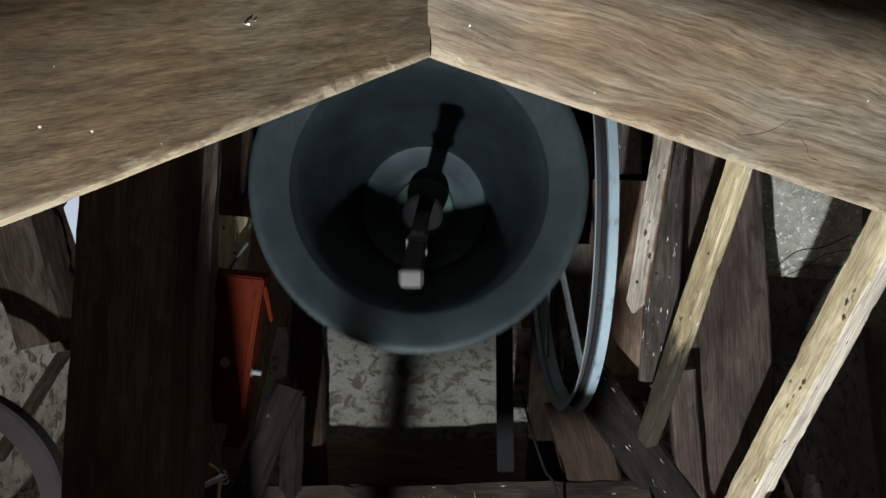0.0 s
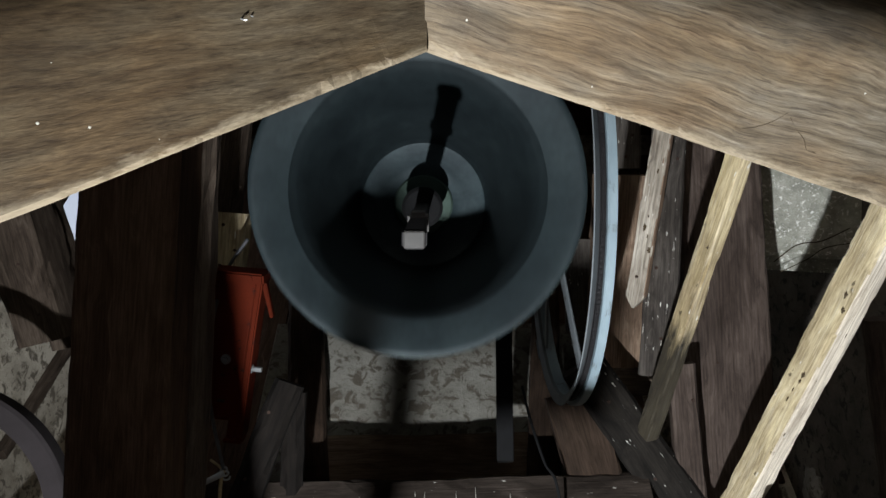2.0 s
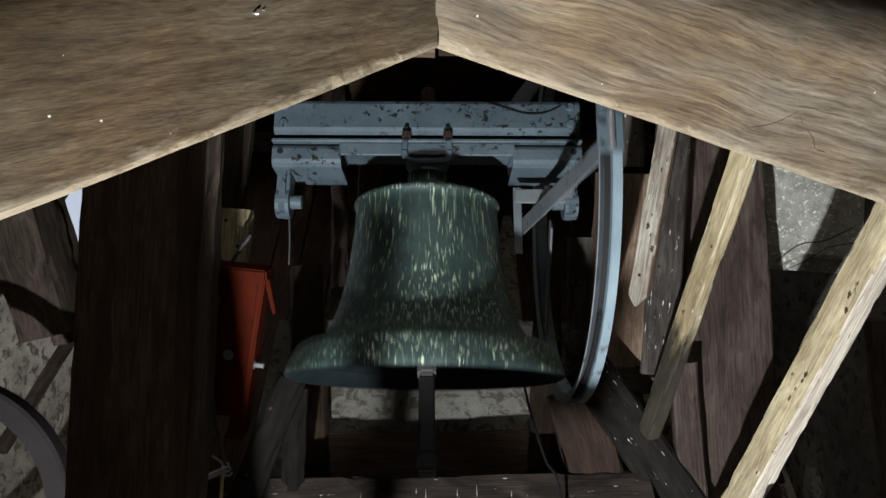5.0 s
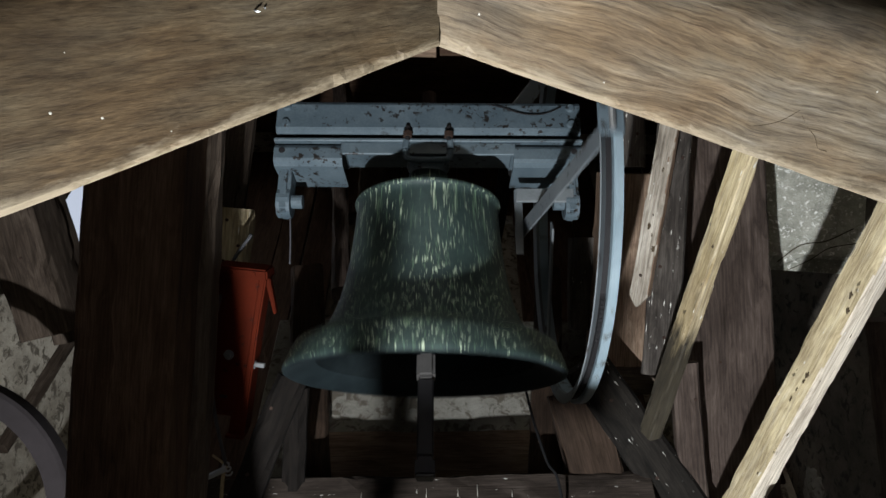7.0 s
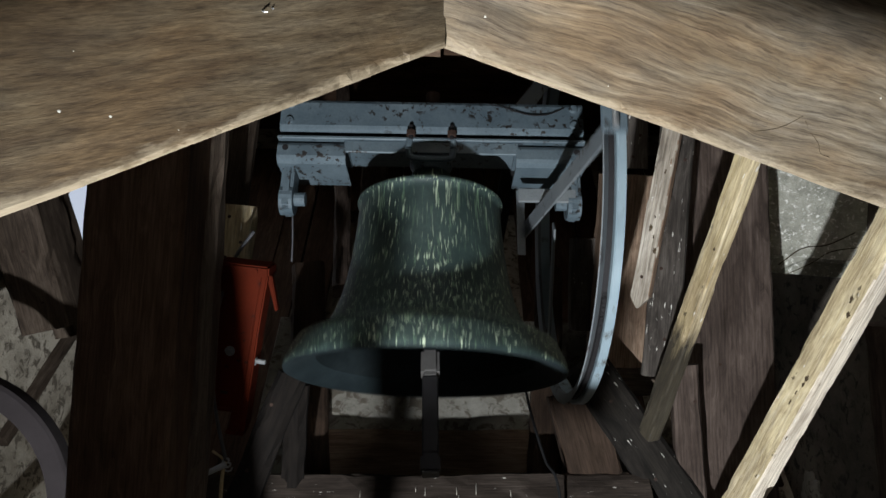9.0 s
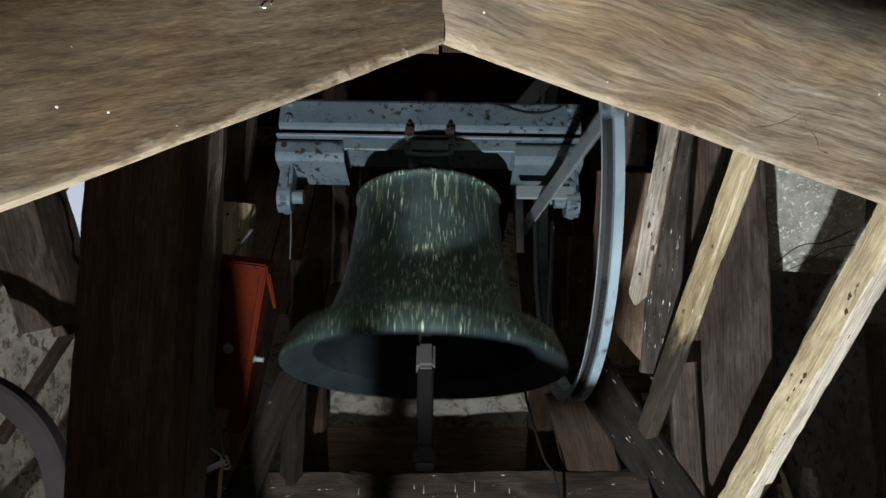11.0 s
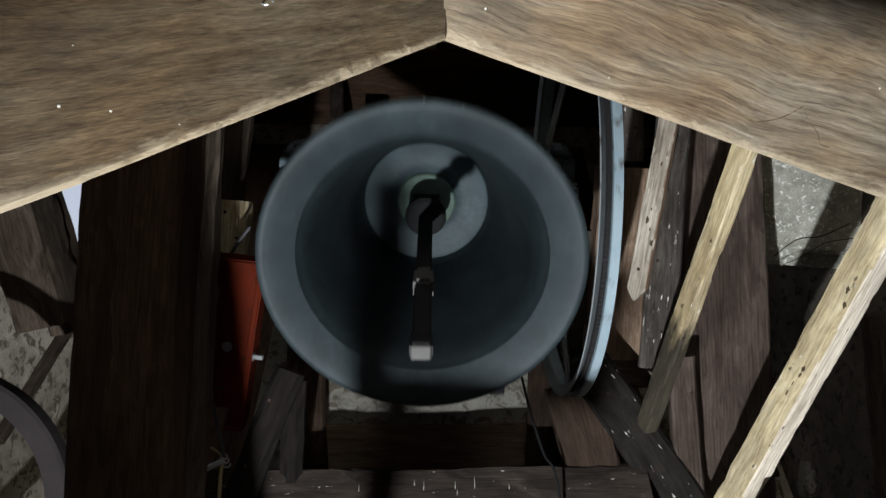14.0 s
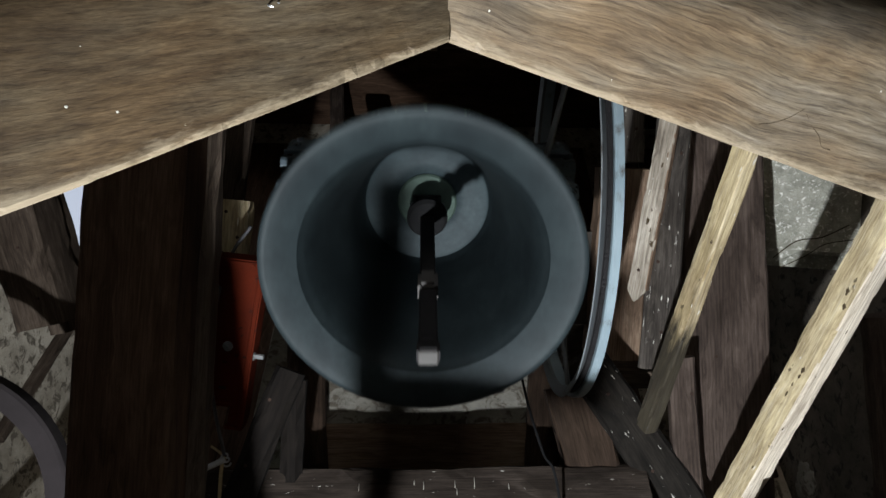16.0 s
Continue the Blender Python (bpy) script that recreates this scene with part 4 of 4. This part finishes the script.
spike.matrix_world = Matrix.Translation((-0.701, 2.088, 2.398))
part("spike_rod", rod((-0.109, -0.001, -0.068), (0, 0, 0), 0.007, 10, None, 0.010), ZINC, spike)
part("wire_coil", tube([(0.012 * math.cos(k), 0.004 * k - 0.02, 0.012 * math.sin(k)) for k in range(14)], 0.003, 6, None, 3), ZINC, spike)
part("wire_end", tube([(0, 0, 0), (-0.02, -0.005, 0.02), (-0.05, -0.02, 0.035)], 0.004, 6), ROPE, spike)
cable("cord", [(-0.710, 2.096, 2.390), (-0.716, 2.139, 2.351), (-0.723, 2.258, 2.239)], 0.006, ROPE, "pale hemp cord hanging from the spike")
cable("wire", [(-0.545, 1.624, 3.104), (-0.543, 1.689, 3.043), (-0.545, 1.747, 2.989)], 0.003, CABLE, "thin wire hanging below the gudgeon")
cable("rope", [(0.306, 2.255, 2.857), (0.320, 2.222, 2.683), (0.357, 2.245, 2.525), (0.389, 2.250, 2.452), (0.419, 2.356, 2.284)], 0.005, TAR, "black frayed rope hanging by the sill beam")
ring = tagged(new("neighbour_wheel"), "dusty grey wheel rim of the neighbouring bell", "wheel")
ring.matrix_world = along((-1.685, 2.280, 2.355), (-1.683, 2.280, 2.355), VIEW)
part("wheel_rim", lathe([(0.37, -0.035), (0.435, -0.035), (0.445, -0.025), (0.445, 0.025), (0.435, 0.035), (0.37, 0.035), (0.37, -0.035)], 96), DUSTY, ring)
part("hub", lathe([(0, -0.05), (0.07, -0.05), (0.07, 0.05), (0, 0.05)], 24), IRON, ring)
for k in range(2):
    part("spoke", box(0.33, 0.05, 0.03, 0.004, (0.2, 0, 0)), GREYSTEEL, ring, m=pose(0, 0, 0, 0, 0, 180 + 75 * k))

sill = [o for o in bpy.data.objects if o.name.startswith("sill_beam") and o.data.materials[0] == SILL][0]
back = sill.matrix_basis.inverted()
for i, (px, length) in enumerate((((-0.292, 2.352, 2.444), 0.030), ((-0.097, 2.352, 2.466), 0.022), ((-0.063, 2.352, 2.457), 0.040), ((0.048, 2.352, 2.461), 0.034), ((0.055, 2.352, 2.434), 0.026), ((0.117, 2.352, 2.470), 0.050), ((0.239, 2.352, 2.457), 0.026))):
    bm = bmesh.new()
    bmesh.ops.create_icosphere(bm, subdivisions=2, radius=1.0)
    for v in bm.verts:
        v.co = Vector((v.co.x * (0.0013 + 0.0008 * (v.co.z < 0)), v.co.y * 0.006, v.co.z * length / 2))
    part("lime_run", bm, CHALK, sill, "white lime run" if i == 0 else "", m=back @ Matrix.Translation(px))


def nail(beam, x, y, z, r=0.006):
    part("nail", rod((x, y, z - 0.004), (x, y, z + 0.003), r, 10), RUST, beam)


for ob in [o for o in bpy.data.objects if o.parent is None and o.type == "MESH" and o.name.split(".")[0] in ("plank", "board", "brace", "block")]:
    size = ob.dimensions
    rng = random.Random(ob.name)
    for side in (-0.30, 0.10, 0.36):
        nail(ob, side * size.x, rng.uniform(-0.28, 0.28) * size.y, size.z / 2 - 0.004)

# ---- what moves ----
PERIOD = 2.021
UP = [(0.2, 57), (2.2, 56.5), (4.24, 51), (6.27, 46), (8.28, 43), (10.3, 41), (12.33, 39.7), (14.35, 38.8), (16.4, 38.5)]
DOWN = [(1.2, 54), (3.2, 52.5), (5.25, 47.5), (7.25, 44.6), (9.3, 43), (11.3, 41.5), (13.3, 40.6), (15.3, 40)]


def between(rows, t):
    return float(np.interp(t, [r[0] for r in rows], [r[1] for r in rows]))


# the swing quickens a little as it dies down
DRIFT = [(0, 0), (3, 0), (4, -0.018), (6.5, -0.028), (8, -0.002), (9, 0.003), (11.5, 0.004), (14, 0.027), (16, 0.037)]


# a small lag as it falls back, in degrees by seconds after the peak
DWELL = [(-0.2, 0), (0, 0.5), (0.2, 1.5), (0.4, 3.0), (0.6, 0.8), (0.75, 0)]


def bell_angle(t):
    """The swing in degrees, positive towards the viewer; it dies down slowly."""
    up, down = between(UP, t), between(DOWN, t)
    s = math.cos(2 * math.pi * (t - 0.2 + between(DRIFT, t)) / PERIOD)
    after = (t - 0.2 + 0.75) % PERIOD - 0.75
    late = between([(0, 0), (4.2, 0.2), (6.3, 1)], t) * between(DWELL, after)
    return (up - down) / 2 + s * (up + down) / 2 + late


# the clapper's lean from the vertical, by seconds after the bell's peak: at first, in the middle and at last
EARLY = [(-0.75, -8), (-0.62, 3), (-0.52, 14), (-0.42, 25), (-0.32, 31.5), (-0.22, 34.5), (-0.12, 32), (0, 28.5), (0.1, 28.5), (0.2, 22), (0.3, 13.5), (0.4, 7), (0.6, 0), (0.8, -6), (1.0, -9), (1.27, -8)]
MIDDLE = [(-0.75, -6), (-0.6, 4), (-0.48, 13), (-0.38, 19), (-0.28, 23.8), (-0.18, 24.2), (-0.08, 22.5), (0.04, 24), (0.13, 24.5), (0.24, 22.5), (0.33, 16.5), (0.45, 8), (0.6, -2), (0.75, -8), (1.0, -9), (1.27, -6)]
LATE = [(-0.75, 3), (-0.62, 8.5), (-0.53, 10.5), (-0.44, 14.5), (-0.35, 18), (-0.24, 20), (-0.14, 18.2), (-0.04, 14), (0.06, 14.2), (0.16, 13), (0.26, 9.5), (0.36, 6), (0.6, -3), (0.8, -7), (1.0, -7), (1.27, 3)]


# its sideways lean in degrees
SWAY = [(0, -0.2), (0.6, 0.4), (2.0, 0.4), (2.5, 1.4), (4.0, 1.0), (6.5, 1.2), (8.0, -0.5), (8.5, 2.4), (9.5, 1.0), (12.0, 0.8), (12.5, 1.9), (14.0, 0.4), (14.5, 1.4), (16.0, 1.3)]


def clapper_pose(t):
    """The clapper lags behind the bell and leans on its lower lip."""
    after = (t - 0.2 + 0.75) % PERIOD - 0.75
    a, m, z = between(EARLY, after), between(MIDDLE, after), between(LATE, after)
    lean = between([(0, a), (4.4, a), (6.2, m), (8.8, m), (11.2, z), (16, z)], t)
    if t < 0.3:
        lean += between([(0, -4.5), (0.1, -3.4), (0.2, 2.8), (0.3, 0)], t)
    turn = max(-29.0, min(31.0, lean - bell_angle(t)))
    side = 4.5 * math.sin(math.pi * (t - 0.06) / 0.52) if 0.06 < t < 0.58 else 0.0
    side += between(SWAY, t)
    return pose(0, 0, -0.07, -turn) @ pose(0, 0, 0, 0, -side, 0)


def motions():
    times = [i / 10 for i in range(161)]
    base = Matrix.Translation(PIVOT)
    walk(bell, [(t, base @ pose(0, 0, 0, -bell_angle(t))) for t in times])
    walk(clapper, [(t, clapper_pose(t)) for t in times])


motions()
